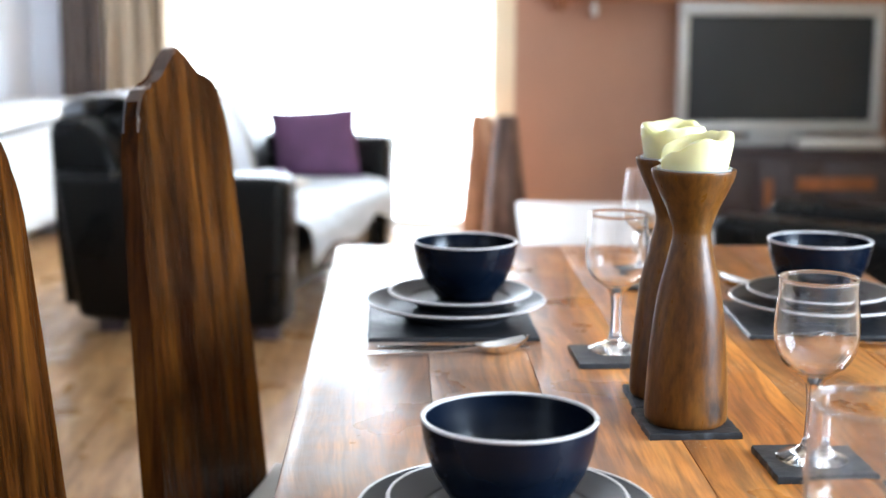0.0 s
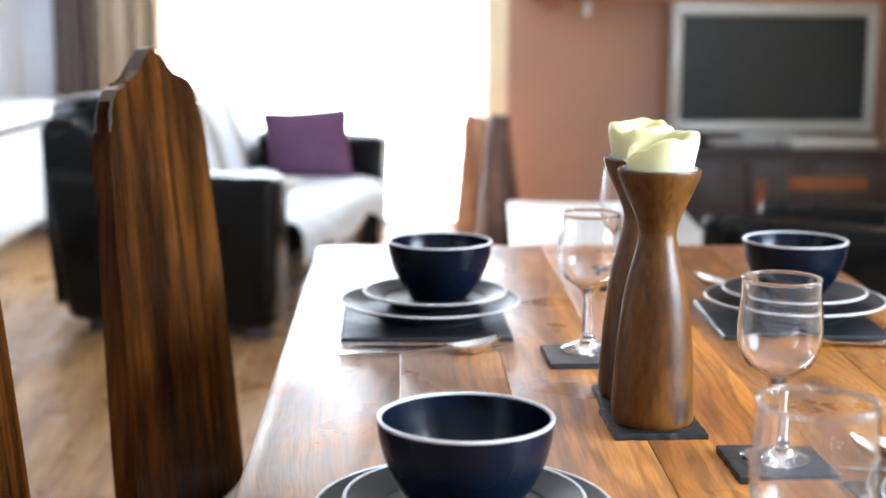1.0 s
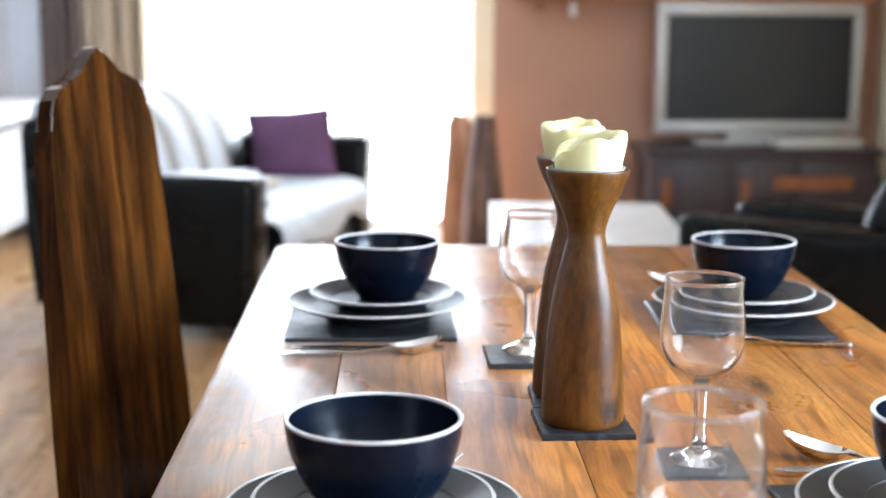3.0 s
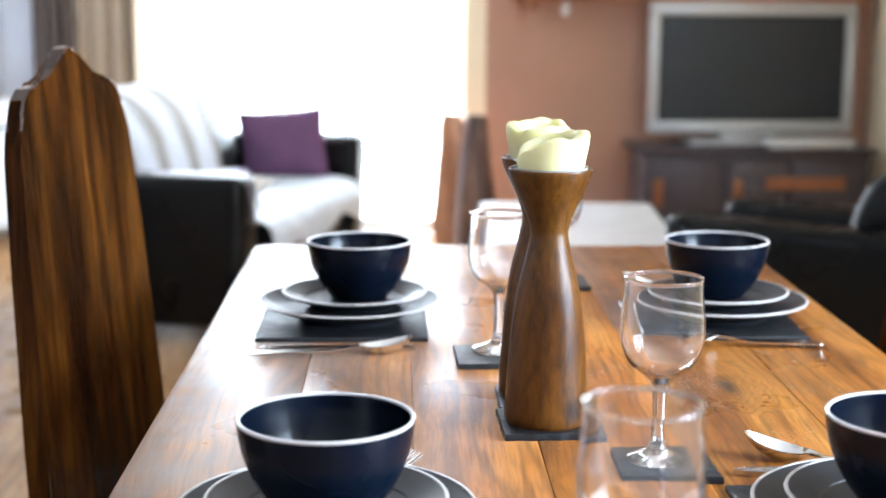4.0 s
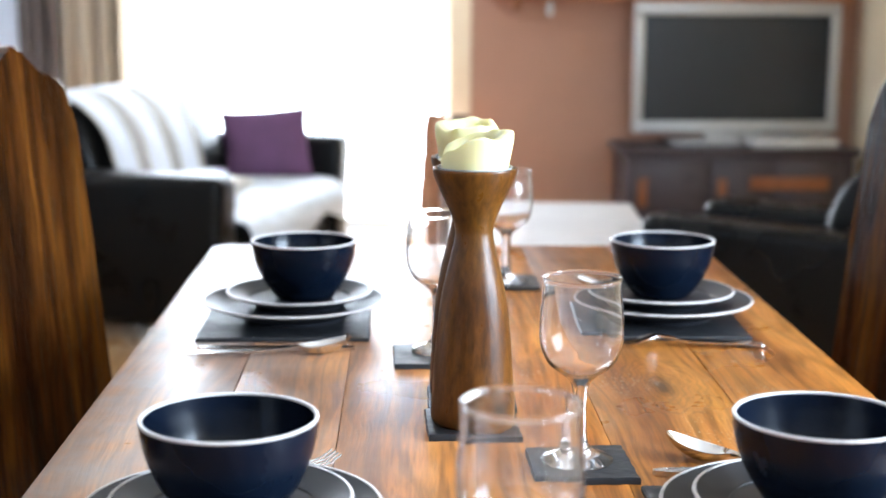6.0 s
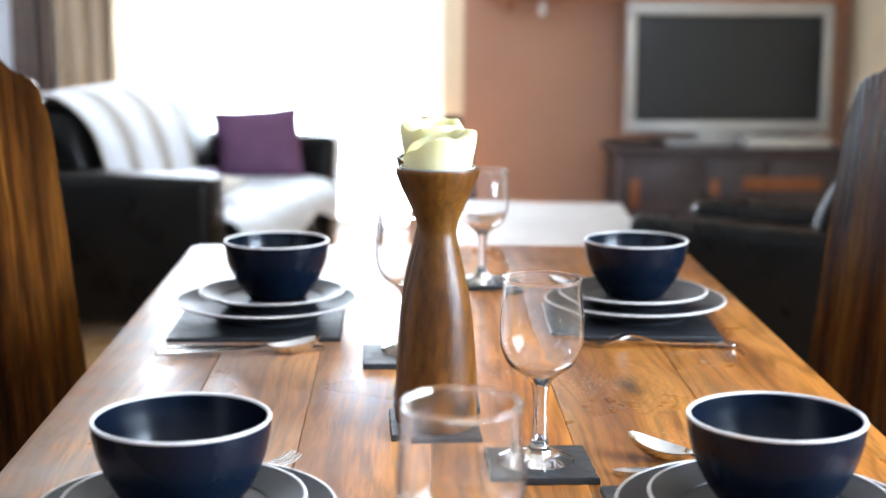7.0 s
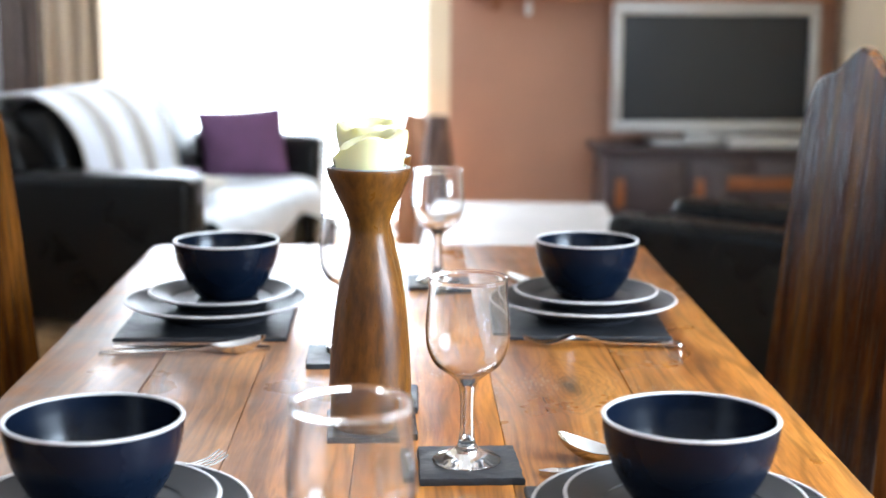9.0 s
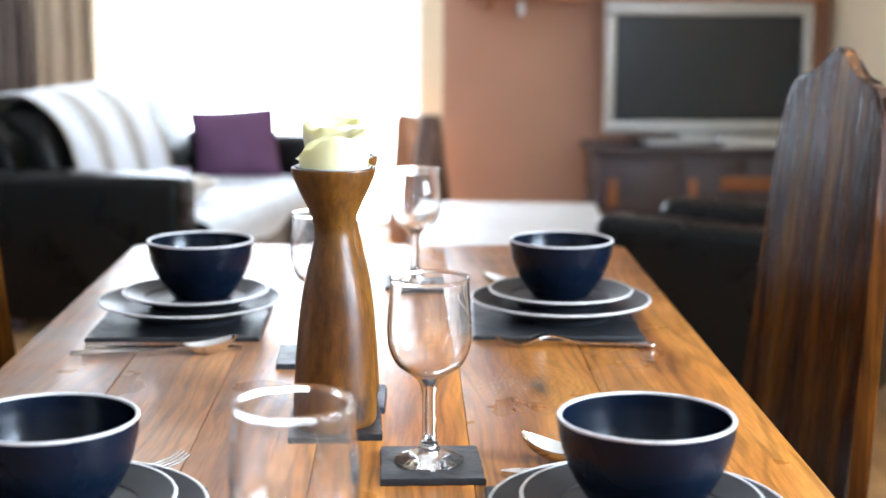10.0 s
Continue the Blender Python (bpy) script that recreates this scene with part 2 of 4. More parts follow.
def plank_wood(name, dark, mid, light, rough=0.3, spec=0.2, wide=(13, 13, 0.8), fine=(150, 150, 3.2), bump=0.5, knots=0.75, scorch=None, pores=0.45, coat=0.0):
    """Oiled hardwood with straight broad bands, a dense fine grain, small dark knots and open pores along z."""
    m = bpy.data.materials.new(name)
    m.use_nodes = True
    n, l = m.node_tree.nodes, m.node_tree.links
    p = n["Principled BSDF"]
    p.inputs["Specular IOR Level"].default_value = spec
    p.inputs["Coat Weight"].default_value, p.inputs["Coat Roughness"].default_value = coat, 0.09
    tc, oi, off, add = n.new("ShaderNodeTexCoord"), n.new("ShaderNodeObjectInfo"), n.new("ShaderNodeVectorMath"), n.new("ShaderNodeVectorMath")
    off.operation, add.operation = "SCALE", "ADD"
    off.inputs[0].default_value = (9.0, 17.0, 11.0)
    l.new(oi.outputs["Random"], off.inputs["Scale"]), l.new(tc.outputs["Object"], add.inputs[0]), l.new(off.outputs[0], add.inputs[1])

    def stretched(scale, detail, rough_, bend=0.0):
        mp, nz = n.new("ShaderNodeMapping"), n.new("ShaderNodeTexNoise")
        mp.inputs["Scale"].default_value = scale
        nz.inputs["Scale"].default_value, nz.inputs["Detail"].default_value, nz.inputs["Roughness"].default_value, nz.inputs["Distortion"].default_value = 1.0, detail, rough_, bend
        l.new(add.outputs[0], mp.inputs["Vector"]), l.new(mp.outputs[0], nz.inputs["Vector"])
        return nz

    def span(src, a0, a1, b0, b1):
        r = n.new("ShaderNodeMapRange")
        for k, v in (("From Min", a0), ("From Max", a1), ("To Min", b0), ("To Max", b1)):
            r.inputs[k].default_value = v
        l.new(src, r.inputs["Value"])
        return r.outputs[0]

    def times(colour, factor):
        x = n.new("ShaderNodeMixRGB")
        x.blend_type = "MULTIPLY"
        x.inputs["Fac"].default_value = 1.0
        l.new(colour, x.inputs[1]), l.new(factor, x.inputs[2])
        return x.outputs[0]

    bands, grain_, cloud = stretched(wide, 4, 0.55, 0.3), stretched(fine, 4, 0.6, 0.2), stretched((7, 7, 3.5), 5, 0.6)
    ramp = n.new("ShaderNodeValToRGB")
    e = ramp.color_ramp.elements
    e[0].position, e[0].color = 0.34, (*dark, 1)
    e[1].position, e[1].color = 0.68, (*light, 1)
    k = e.new(0.50)
    k.color = (*mid, 1)
    l.new(bands.outputs["Fac"], ramp.inputs["Fac"])
    col = times(ramp.outputs[0], span(grain_.outputs["Fac"], 0.32, 0.62, pores, 1.12))
    col = times(col, span(cloud.outputs["Fac"], 0.3, 0.7, 0.62, 1.3))
    if knots:
        mp, vo = n.new("ShaderNodeMapping"), n.new("ShaderNodeTexVoronoi")
        mp.inputs["Scale"].default_value = (7, 7, 3.4)
        vo.inputs["Scale"].default_value = 1.0
        l.new(add.outputs[0], mp.inputs["Vector"]), l.new(mp.outputs[0], vo.inputs["Vector"])
        col = times(col, span(vo.outputs["Distance"], 0.05, 0.20, 1.0 - knots, 1.0))
    if scorch:
        # a ragged dark stain burnt into the wood
        sub, ln, wav = n.new("ShaderNodeVectorMath"), n.new("ShaderNodeVectorMath"), n.new("ShaderNodeMath")
        sub.operation, ln.operation, wav.operation = "SUBTRACT", "LENGTH", "MULTIPLY_ADD"
        sub.inputs[1].default_value = scorch
        speck = stretched((110, 110, 70), 4, 0.65)
        wav.inputs[1].default_value = -0.026
        l.new(tc.outputs["Object"], sub.inputs[0]), l.new(sub.outputs[0], ln.inputs[0]), l.new(speck.outputs["Fac"], wav.inputs[0]), l.new(ln.outputs["Value"], wav.inputs[2])
        col = times(col, span(wav.outputs[0], -0.006, 0.004, 0.22, 1.0))
    l.new(col, p.inputs["Base Color"])
    l.new(span(grain_.outputs["Fac"], 0.3, 0.7, rough + 0.12, rough - 0.05), p.inputs["Roughness"])
    bp = n.new("ShaderNodeBump")
    bp.inputs["Strength"].default_value, bp.inputs["Distance"].default_value = bump, 0.002
    l.new(grain_.outputs["Fac"], bp.inputs["Height"]), l.new(bp.outputs[0], p.inputs["Normal"]), l.new(bp.outputs[0], p.inputs["Coat Normal"])
    return m


CHAIR_WOOD = plank_wood("sheesham_chair", (0.017, 0.0048, 0.0011), (0.053, 0.0165, 0.0026), (0.132, 0.0465, 0.0066), rough=0.20, spec=0.018, wide=(15, 15, 0.8), fine=(110, 110, 1.6), bump=0.85, coat=0.045, pores=0.28)
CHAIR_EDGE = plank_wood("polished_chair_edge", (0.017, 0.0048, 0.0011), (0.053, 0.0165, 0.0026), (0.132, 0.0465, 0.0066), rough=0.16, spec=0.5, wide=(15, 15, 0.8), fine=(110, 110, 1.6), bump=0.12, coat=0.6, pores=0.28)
HOLDER_WOOD = plank_wood("turned_teak", (0.058, 0.0190, 0.0028), (0.096, 0.0345, 0.0048), (0.140, 0.0570, 0.0078), rough=0.31, spec=0.27, wide=(10, 10, 5.0), fine=(150, 150, 40.0), bump=0.16, pores=0.58, knots=0.0, scorch=(0.026, -0.036, 0.022))
FLOOR_WOOD = wood("oak_floor", (0.25, 0.120, 0.040), (0.43, 0.235, 0.090), (0.56, 0.34, 0.15), rough=0.33, grain=(16, 1.2, 16), coat=0.12, bump=0.1, piece_vary=0.14, spec=0.4)
SHELF_WOOD = wood("orange_pine", (0.30, 0.10, 0.03), (0.46, 0.18, 0.06), (0.56, 0.26, 0.09), rough=0.4, grain=(1.5, 18, 18), coat=0.1)
DRIFTWOOD = wood("pale_orange_bark", (0.36, 0.15, 0.065), (0.55, 0.27, 0.14), (0.68, 0.40, 0.24), rough=0.6, grain=(14, 14, 2), coat=0.0, bump=0.6)
DARK_VASE = wood("dark_vase_wood", (0.055, 0.028, 0.020), (0.16, 0.085, 0.058), (0.30, 0.16, 0.10), rough=0.5, grain=(14, 14, 2), coat=0.0, bump=0.5)
NAVY = material("navy_glaze", (0.0025, 0.0052, 0.0120), rough=0.26, vary=0.2, scale=14, bump=0.02, bump_scale=180, rough_vary=0.03, spec=0.16)
NAVY_GLOSS = material("glossy_navy_glaze", (0.0022, 0.0046, 0.0110), rough=0.22, vary=0.2, scale=14, bump=0.02, bump_scale=180, rough_vary=0.03, spec=0.27)
PLATE = material("charcoal_glaze", (0.014, 0.015, 0.019), rough=0.42, vary=0.2, scale=14, bump=0.03, bump_scale=180, rough_vary=0.05, spec=0.4)
RIM = material("bare_clay_rim", (0.52, 0.49, 0.475), rough=0.35, vary=0.12, scale=60)
SLATE = material("grey_slate", (0.015, 0.016, 0.0185), rough=0.48, vary=0.35, scale=22, bump=0.8, bump_scale=70, rough_vary=0.12, spec=0.4)
STEEL = material("polished_steel", (0.72, 0.72, 0.71), rough=0.14, metal=1.0, vary=0.05, scale=30, rough_vary=0.03)
GLASS = clear_glass("wine_glass_clear", film=0.015)
PANE = clear_glass("window_pane", ior=1.45)
LEATHER = material("black_leather", (0.0030, 0.0027, 0.0022), rough=0.30, vary=0.3, scale=6, bump=0.5, bump_scale=55, rough_vary=0.06, spec=0.19)
CREAM_CLOTH = material("cream_cloth", (0.66, 0.62, 0.55), rough=0.9, vary=0.10, scale=14, bump=0.7, bump_scale=240)
PURPLE = material("purple_cloth", (0.155, 0.070, 0.145), rough=0.85, vary=0.16, scale=12, bump=0.7, bump_scale=240)
GREY_PAINT = material("pale_grey_enamel", (0.46, 0.47, 0.465), rough=0.4, vary=0.05, scale=5, bump=0.1)
WHITE_PAINT = material("white_gloss_paint", (0.80, 0.79, 0.77), rough=0.35, vary=0.04, scale=5, bump=0.1)
UPVC = material("white_door_frame", (0.82, 0.82, 0.81), rough=0.3, vary=0.03, scale=5)
WALL_PALE = material("pale_lilac_wall", (0.71, 0.73, 0.79), rough=0.8, vary=0.04, scale=3, bump=0.25, bump_scale=160)
WALL_CREAM = material("cream_wall", (0.86, 0.73, 0.51), rough=0.85, vary=0.05, scale=3, bump=0.25, bump_scale=160)
WALL_GREY = material("soft_grey_wall", (0.34, 0.35, 0.38), rough=0.85, vary=0.05, scale=3, bump=0.25, bump_scale=160)
WALL_REVEAL = material("sand_wall", (0.78, 0.64, 0.44), rough=0.85, vary=0.05, scale=3, bump=0.25, bump_scale=160)
WALL_BROWN = material("terracotta_wall", (0.485, 0.272, 0.182), rough=0.8, vary=0.06, scale=3, bump=0.35, bump_scale=130)
CEILING = material("ceiling_paint", (0.80, 0.79, 0.77), rough=0.9, vary=0.03, scale=3, bump=0.2)
DARK_PAINT = material("plum_brown_cabinet", (0.050, 0.034, 0.038), rough=0.42, vary=0.2, scale=9, bump=0.15, stretch=(1, 6, 6))
COPPER_WOOD = material("orange_wood_inlay", (0.25, 0.085, 0.022), rough=0.45, vary=0.2, scale=20)
SILVER = material("silver_plastic", (0.56, 0.56, 0.55), rough=0.38, metal=0.3, vary=0.04, scale=8)
SCREEN = material("tv_screen", (0.013, 0.018, 0.025), rough=0.30, vary=0.02, scale=5, rough_vary=0.0)
BLACK = material("black_plastic", (0.02, 0.02, 0.02), rough=0.45, vary=0.1)
TABLE_WHITE = wood("whitewashed_top", (0.66, 0.645, 0.63), (0.69, 0.675, 0.66), (0.71, 0.695, 0.68), rough=0.42, grain=(1.6, 30, 30), coat=0.0, bump=0.06, piece_vary=0.05, wander=0.01)
PATIO = material("pale_paving", (0.55, 0.52, 0.48), rough=0.9, vary=0.12, scale=4, bump=0.3)


def wax():
    m = material("ivory_wax", (0.66, 0.625, 0.345), rough=0.42, vary=0.05, scale=18, bump=0.1, bump_scale=60)
    p = m.node_tree.nodes["Principled BSDF"]
    p.inputs["Subsurface Weight"].default_value = 0.65
    p.inputs["Subsurface Radius"].default_value = (0.03, 0.026, 0.012)
    p.inputs["Subsurface Scale"].default_value = 0.6
    return m


def striped(name, a, b, c, width, axis):
    """Woven cloth in vertical stripes of three colours."""
    m = material(name, a, rough=0.9, bump=0.6, bump_scale=220)
    nt = m.node_tree
    n, l = nt.nodes, nt.links
    tc, sep, mul, fr, ramp = n.new("ShaderNodeTexCoord"), n.new("ShaderNodeSeparateXYZ"), n.new("ShaderNodeMath"), n.new("ShaderNodeMath"), n.new("ShaderNodeValToRGB")
    mul.operation, mul.inputs[1].default_value, fr.operation = "MULTIPLY", 1 / width, "FRACT"
    l.new(tc.outputs["Object"], sep.inputs[0]), l.new(sep.outputs[axis], mul.inputs[0]), l.new(mul.outputs[0], fr.inputs[0]), l.new(fr.outputs[0], ramp.inputs[0])
    ramp.color_ramp.interpolation = "CONSTANT"
    e = ramp.color_ramp.elements
    e[0].position, e[0].color, e[1].position, e[1].color = 0.0, (*a, 1), 0.45, (*b, 1)
    for pos, col in ((0.62, c), (0.70, b), (0.85, a)):
        k = e.new(pos)
        k.color = (*col, 1)
    l.new(ramp.outputs[0], n["Principled BSDF"].inputs["Base Color"])
    return m


WAX = wax()
CURTAIN_BEIGE = striped("beige_striped_curtain", (0.52, 0.42, 0.30), (0.40, 0.31, 0.22), (0.28, 0.22, 0.16), 0.11, 0)
CURTAIN_DARK = material("dark_brown_curtain", (0.15, 0.115, 0.10), rough=0.9, vary=0.12, scale=20, bump=0.5, bump_scale=200)
LILAC = striped("lilac_striped_cloth", (0.60, 0.62, 0.68), (0.24, 0.12, 0.27), (0.60, 0.62, 0.68), 0.16, 0)
SEAT_CLOTH = material("pale_seat_cloth", (0.66, 0.70, 0.74), rough=0.8, vary=0.10, scale=9, bump=0.6, bump_scale=200)
THROW = striped("striped_throw_cloth", (0.62, 0.65, 0.70), (0.36, 0.325, 0.27), (0.16, 0.19, 0.26), 0.30, 1)

# ---- mesh helpers ----


def part(name, bm, mat, parent=None, label="", sharp=35):
    bmesh.ops.recalc_face_normals(bm, faces=bm.faces)
    for f in bm.faces:
        f.smooth = True
    for e in bm.edges:
        e.smooth = len(e.link_faces) == 2 and e.calc_face_angle(0) < radians(sharp)
    me = bpy.data.meshes.new(name)
    bm.to_mesh(me)
    bm.free()
    me.materials.append(mat)
    ob = new(name, me)
    ob.parent = parent
    if label:
        ob["label"] = label
    return ob


def thing(name, m, label, category, group="", kind=""):
    e = new(name)
    e.empty_display_size = 0.05
    e.matrix_world = m
    return tagged(e, label, category, group, kind)


def box(x0, x1, y0, y1, z0, z1, bevel=0.0, seg=2, bm=None, m=None):
    bm = bm or bmesh.new()
    mat = Matrix.LocRotScale(((x0 + x1) / 2, (y0 + y1) / 2, (z0 + z1) / 2), None, (x1 - x0, y1 - y0, z1 - z0))
    vs = bmesh.ops.create_cube(bm, size=1, matrix=mat)["verts"]
    if bevel:
        es = list({e for v in vs for e in v.link_edges})
        r = bmesh.ops.bevel(bm, geom=es, offset=bevel, segments=seg, profile=0.5, affect="EDGES")
        vs = list({v for f in r["faces"] for v in f.verts})
    if m is not None:
        bmesh.ops.transform(bm, matrix=m, verts=vs)
    return bm


def lathe(profile, n=56, bm=None, closed=False, wobble=0.0):
    bm = bm or bmesh.new()
    rings = []
    for r, z in profile:
        if r < 1e-6:
            rings.append([bm.verts.new((0, 0, z))])
        else:
            rings.append([bm.verts.new((r * (1 + wobble * math.sin(3 * a + z * 9)) * math.cos(a), r * math.sin(a), z)) for a in (2 * math.pi * i / n for i in range(n))])
    pairs = list(zip(rings, rings[1:])) + ([(rings[-1], rings[0])] if closed else [])
    for a, b in pairs:
        for i in range(n):
            j = (i + 1) % n
            if len(a) == 1 and len(b) == 1:
                continue
            if len(a) == 1:
                bm.faces.new((a[0], b[i], b[j]))
            elif len(b) == 1:
                bm.faces.new((a[i], a[j], b[0]))
            else:
                bm.faces.new((a[i], a[j], b[j], b[i]))
    return bm


def smooth_profile(points, steps=6):
    """A Catmull-Rom curve through the points of a profile."""
    out = []
    for i in range(len(points) - 1):
        p0, p1, p2, p3 = points[max(0, i - 1)], points[i], points[i + 1], points[min(len(points) - 1, i + 2)]
        for k in range(steps):
            t = k / steps
            out.append(tuple(0.5 * (2 * b + (c - a) * t + (2 * a - 5 * b + 4 * c - d) * t * t + (3 * b - a - 3 * c + d) * t ** 3) for a, b, c, d in zip(p0, p1, p2, p3)))
    return out + [points[-1]]


def prism(outline, y0, y1, bevel=0.0, seg=2):
    """An outline of (x, z), extruded along y."""
    bm = bmesh.new()
    a = [bm.verts.new((x, y0, z)) for x, z in outline]
    b = [bm.verts.new((x, y1, z)) for x, z in outline]
    caps = [bm.faces.new(a), bm.faces.new(b[::-1])]
    for i in range(len(a)):
        j = (i + 1) % len(a)
        bm.faces.new((a[j], a[i], b[i], b[j]))
    if bevel:
        es = list({e for f in caps for e in f.edges})
        bmesh.ops.bevel(bm, geom=es, offset=bevel, segments=seg, profile=0.5, affect="EDGES")
    return bm


def pillow(w, h, t, n=18, sag=0.0):
    """A stuffed cushion standing in the xz plane, with drawn-out corners and a few folds."""
    bm = bmesh.new()
    for s in (1, -1):
        grid = []
        for i in range(n + 1):
            row = []
            for j in range(n + 1):
                u, v = 2 * i / n - 1, 2 * j / n - 1
                full = max(0.0, (1 - abs(u) ** 2.6) * (1 - abs(v) ** 2.6)) ** 0.55
                x = u * w / 2 * (1 - 0.06 * (1 - v * v))
                z = h / 2 + v * h / 2 * (1 - 0.06 * (1 - u * u)) - sag * (1 - u * u) * (v > 0) * v
                y = s * t / 2 * full * (1 + 0.12 * noise.noise((u * 1.7, v * 1.7, s * 3.0)))
                row.append(bm.verts.new((x, y, z)))
            grid.append(row)
        for i in range(n):
            for j in range(n):
                q = (grid[i][j], grid[i + 1][j], grid[i + 1][j + 1], grid[i][j + 1])
                bm.faces.new(q if s < 0 else q[::-1])
    bmesh.ops.remove_doubles(bm, verts=bm.verts, dist=1e-5)
    return bm


def blade(stations, thick=0.0018, n=8):
    """A flat metal bar along x: stations of (x, half width, height, dish); dish hollows it."""
    bm = bmesh.new()
    rows = []
    for x, w, z, dish in stations:
        top = [bm.verts.new((x, w * (2 * k / n - 1), z - dish * (1 - (2 * k / n - 1) ** 2) + thick / 2)) for k in range(n + 1)]
        bot = [bm.verts.new((x, w * (2 * k / n - 1), z - dish * (1 - (2 * k / n - 1) ** 2) - thick / 2)) for k in range(n, -1, -1)]
        rows.append(top + bot)
    m = len(rows[0])
    for a, b in zip(rows, rows[1:]):
        for k in range(m):
            bm.faces.new((a[k], a[(k + 1) % m], b[(k + 1) % m], b[k]))
    bm.faces.new(rows[0][::-1]), bm.faces.new(rows[-1])
    return bm


# ---- structure ----
tagged(part("ground", box(-150, 150, -150, 150, -0.5, -0.16), PATIO), "pale sunlit paving outside the patio doors", "ground", kind="structure")
ceiling = tagged(part("ceiling", box(-3.3, 2.75, -1.95, 8.2, 2.42, 2.56), CEILING), "plain white painted ceiling", "ceiling", kind="structure")
LEFT = pose(-1.93, 7.0, 0, 0, 0, -5.7)


def setting(name, bm, mat, label, m=None):
    ob = tagged(part(name, bm, mat), label, name.split("_")[0], kind="structure")
    if m is not None:
        ob.matrix_world = m
    return ob


setting("wall_west", box(-0.14, 0, -9.1, 0.95, 0, 2.42), WALL_PALE, "pale lilac-white painted side wall with a ledge", LEFT)
setting("baseboard", box(0.0, 0.018, -9.0, 0.42, 0, 0.13, 0.005), WHITE_PAINT, "white painted skirting board along the side wall", LEFT)
ledge = thing("wall_ledge", LEFT, "white painted ledge along the pale side wall", "ledge", kind="structure")
part("ledge_top", box(-0.002, 0.42, -3.6, 0.27, 0.665, 0.712, 0.012), WHITE_PAINT, ledge)
for y in (-3.4, -1.7, -0.05):
    part("bracket", box(0.0, 0.20, y, y + 0.03, 0.60, 0.6645, 0.004), WHITE_PAINT, ledge)
rad = thing("radiator", LEFT @ pose(0.27, -3.5, 0.17), "long pale grey panel radiator under the wall ledge", "radiator")
part("panel", box(0.0, 0.055, 0.0, 3.52, 0.0, 0.445, 0.012, 3), GREY_PAINT, rad)
for y in (0.3, 1.75, 3.2):
    part("bracket", box(-0.272, 0.0, y, y + 0.04, 0.10, 0.34, 0.003), GREY_PAINT, rad)

# window wall, with the patio opening
NORTH = pose(-1.203, 7.484, 0, 0, 0, -7.2)
OPEN0, OPEN1 = -0.17, 1.670
nw = bmesh.new()
box(-1.25, OPEN0, 0, 0.26, 0, 2.42, bm=nw)
box(OPEN0, OPEN1, 0, 0.26, 2.05, 2.42, bm=nw)
setting("wall_north", nw, WALL_PALE, "pale lilac wall round the wide patio doors", NORTH)
jamb = [(0.449, 7.135), (0.552, 7.077), (0.552, 7.60), (0.449, 7.60)]
bm = prism(jamb, 0, 2.42)
bm.transform(Matrix(((1, 0, 0, 0), (0, 0, 1, 0), (0, 1, 0, 0), (0, 0, 0, 1))))
setting("wall_reveal", bm, WALL_REVEAL, "cream painted splayed reveal beside the patio doors")
setting("wall_chimney", box(0.553, 2.419, 7.075, 7.42, 0, 2.42), WALL_BROWN, "terracotta brown painted wall behind the television")
ew = bmesh.new()
box(2.42, 2.56, 1.40, 7.256, 0, 2.42, bm=ew)
box(2.42, 2.56, -1.756, -0.20, 0, 2.42, bm=ew)
box(2.42, 2.56, -0.20, 1.40, 0, 0.90, bm=ew)
box(2.42, 2.56, -0.20, 1.40, 2.10, 2.42, bm=ew)
setting("wall_east", ew, WALL_CREAM, "cream painted wall beside the television")
sw = bmesh.new()
box(-3.2, 2.64, -1.9, -1.76, 0, 2.42, bm=sw)
setting("wall_south", sw, WALL_GREY, "plain soft grey wall")
door = thing("door_1", NORTH, "white-framed glazed patio doors, blown out by daylight", "patio door", kind="structure")
a, b, y = OPEN0, OPEN1, 0.12
f = box(a, a + 0.05, y, y + 0.045, 0.02, 2.04, 0.004)
box(b - 0.05, b, y, y + 0.045, 0.02, 2.04, 0.004, bm=f)
box(a + 0.052, b - 0.052, y, y + 0.045, 0.02, 0.08, 0.004, bm=f)
box(a + 0.052, b - 0.052, y, y + 0.045, 1.98, 2.04, 0.004, bm=f)
leaf = part("door_frame", f, UPVC, door)
pane = part("pane", box(a + 0.04, b - 0.04, y + 0.02, y + 0.026, 0.07, 1.99), PANE, leaf)
pane.visible_shadow = False
part("threshold", box(OPEN0, OPEN1, 0.0, 0.26, -0.01, 0.02, 0.004), SILVER, door)

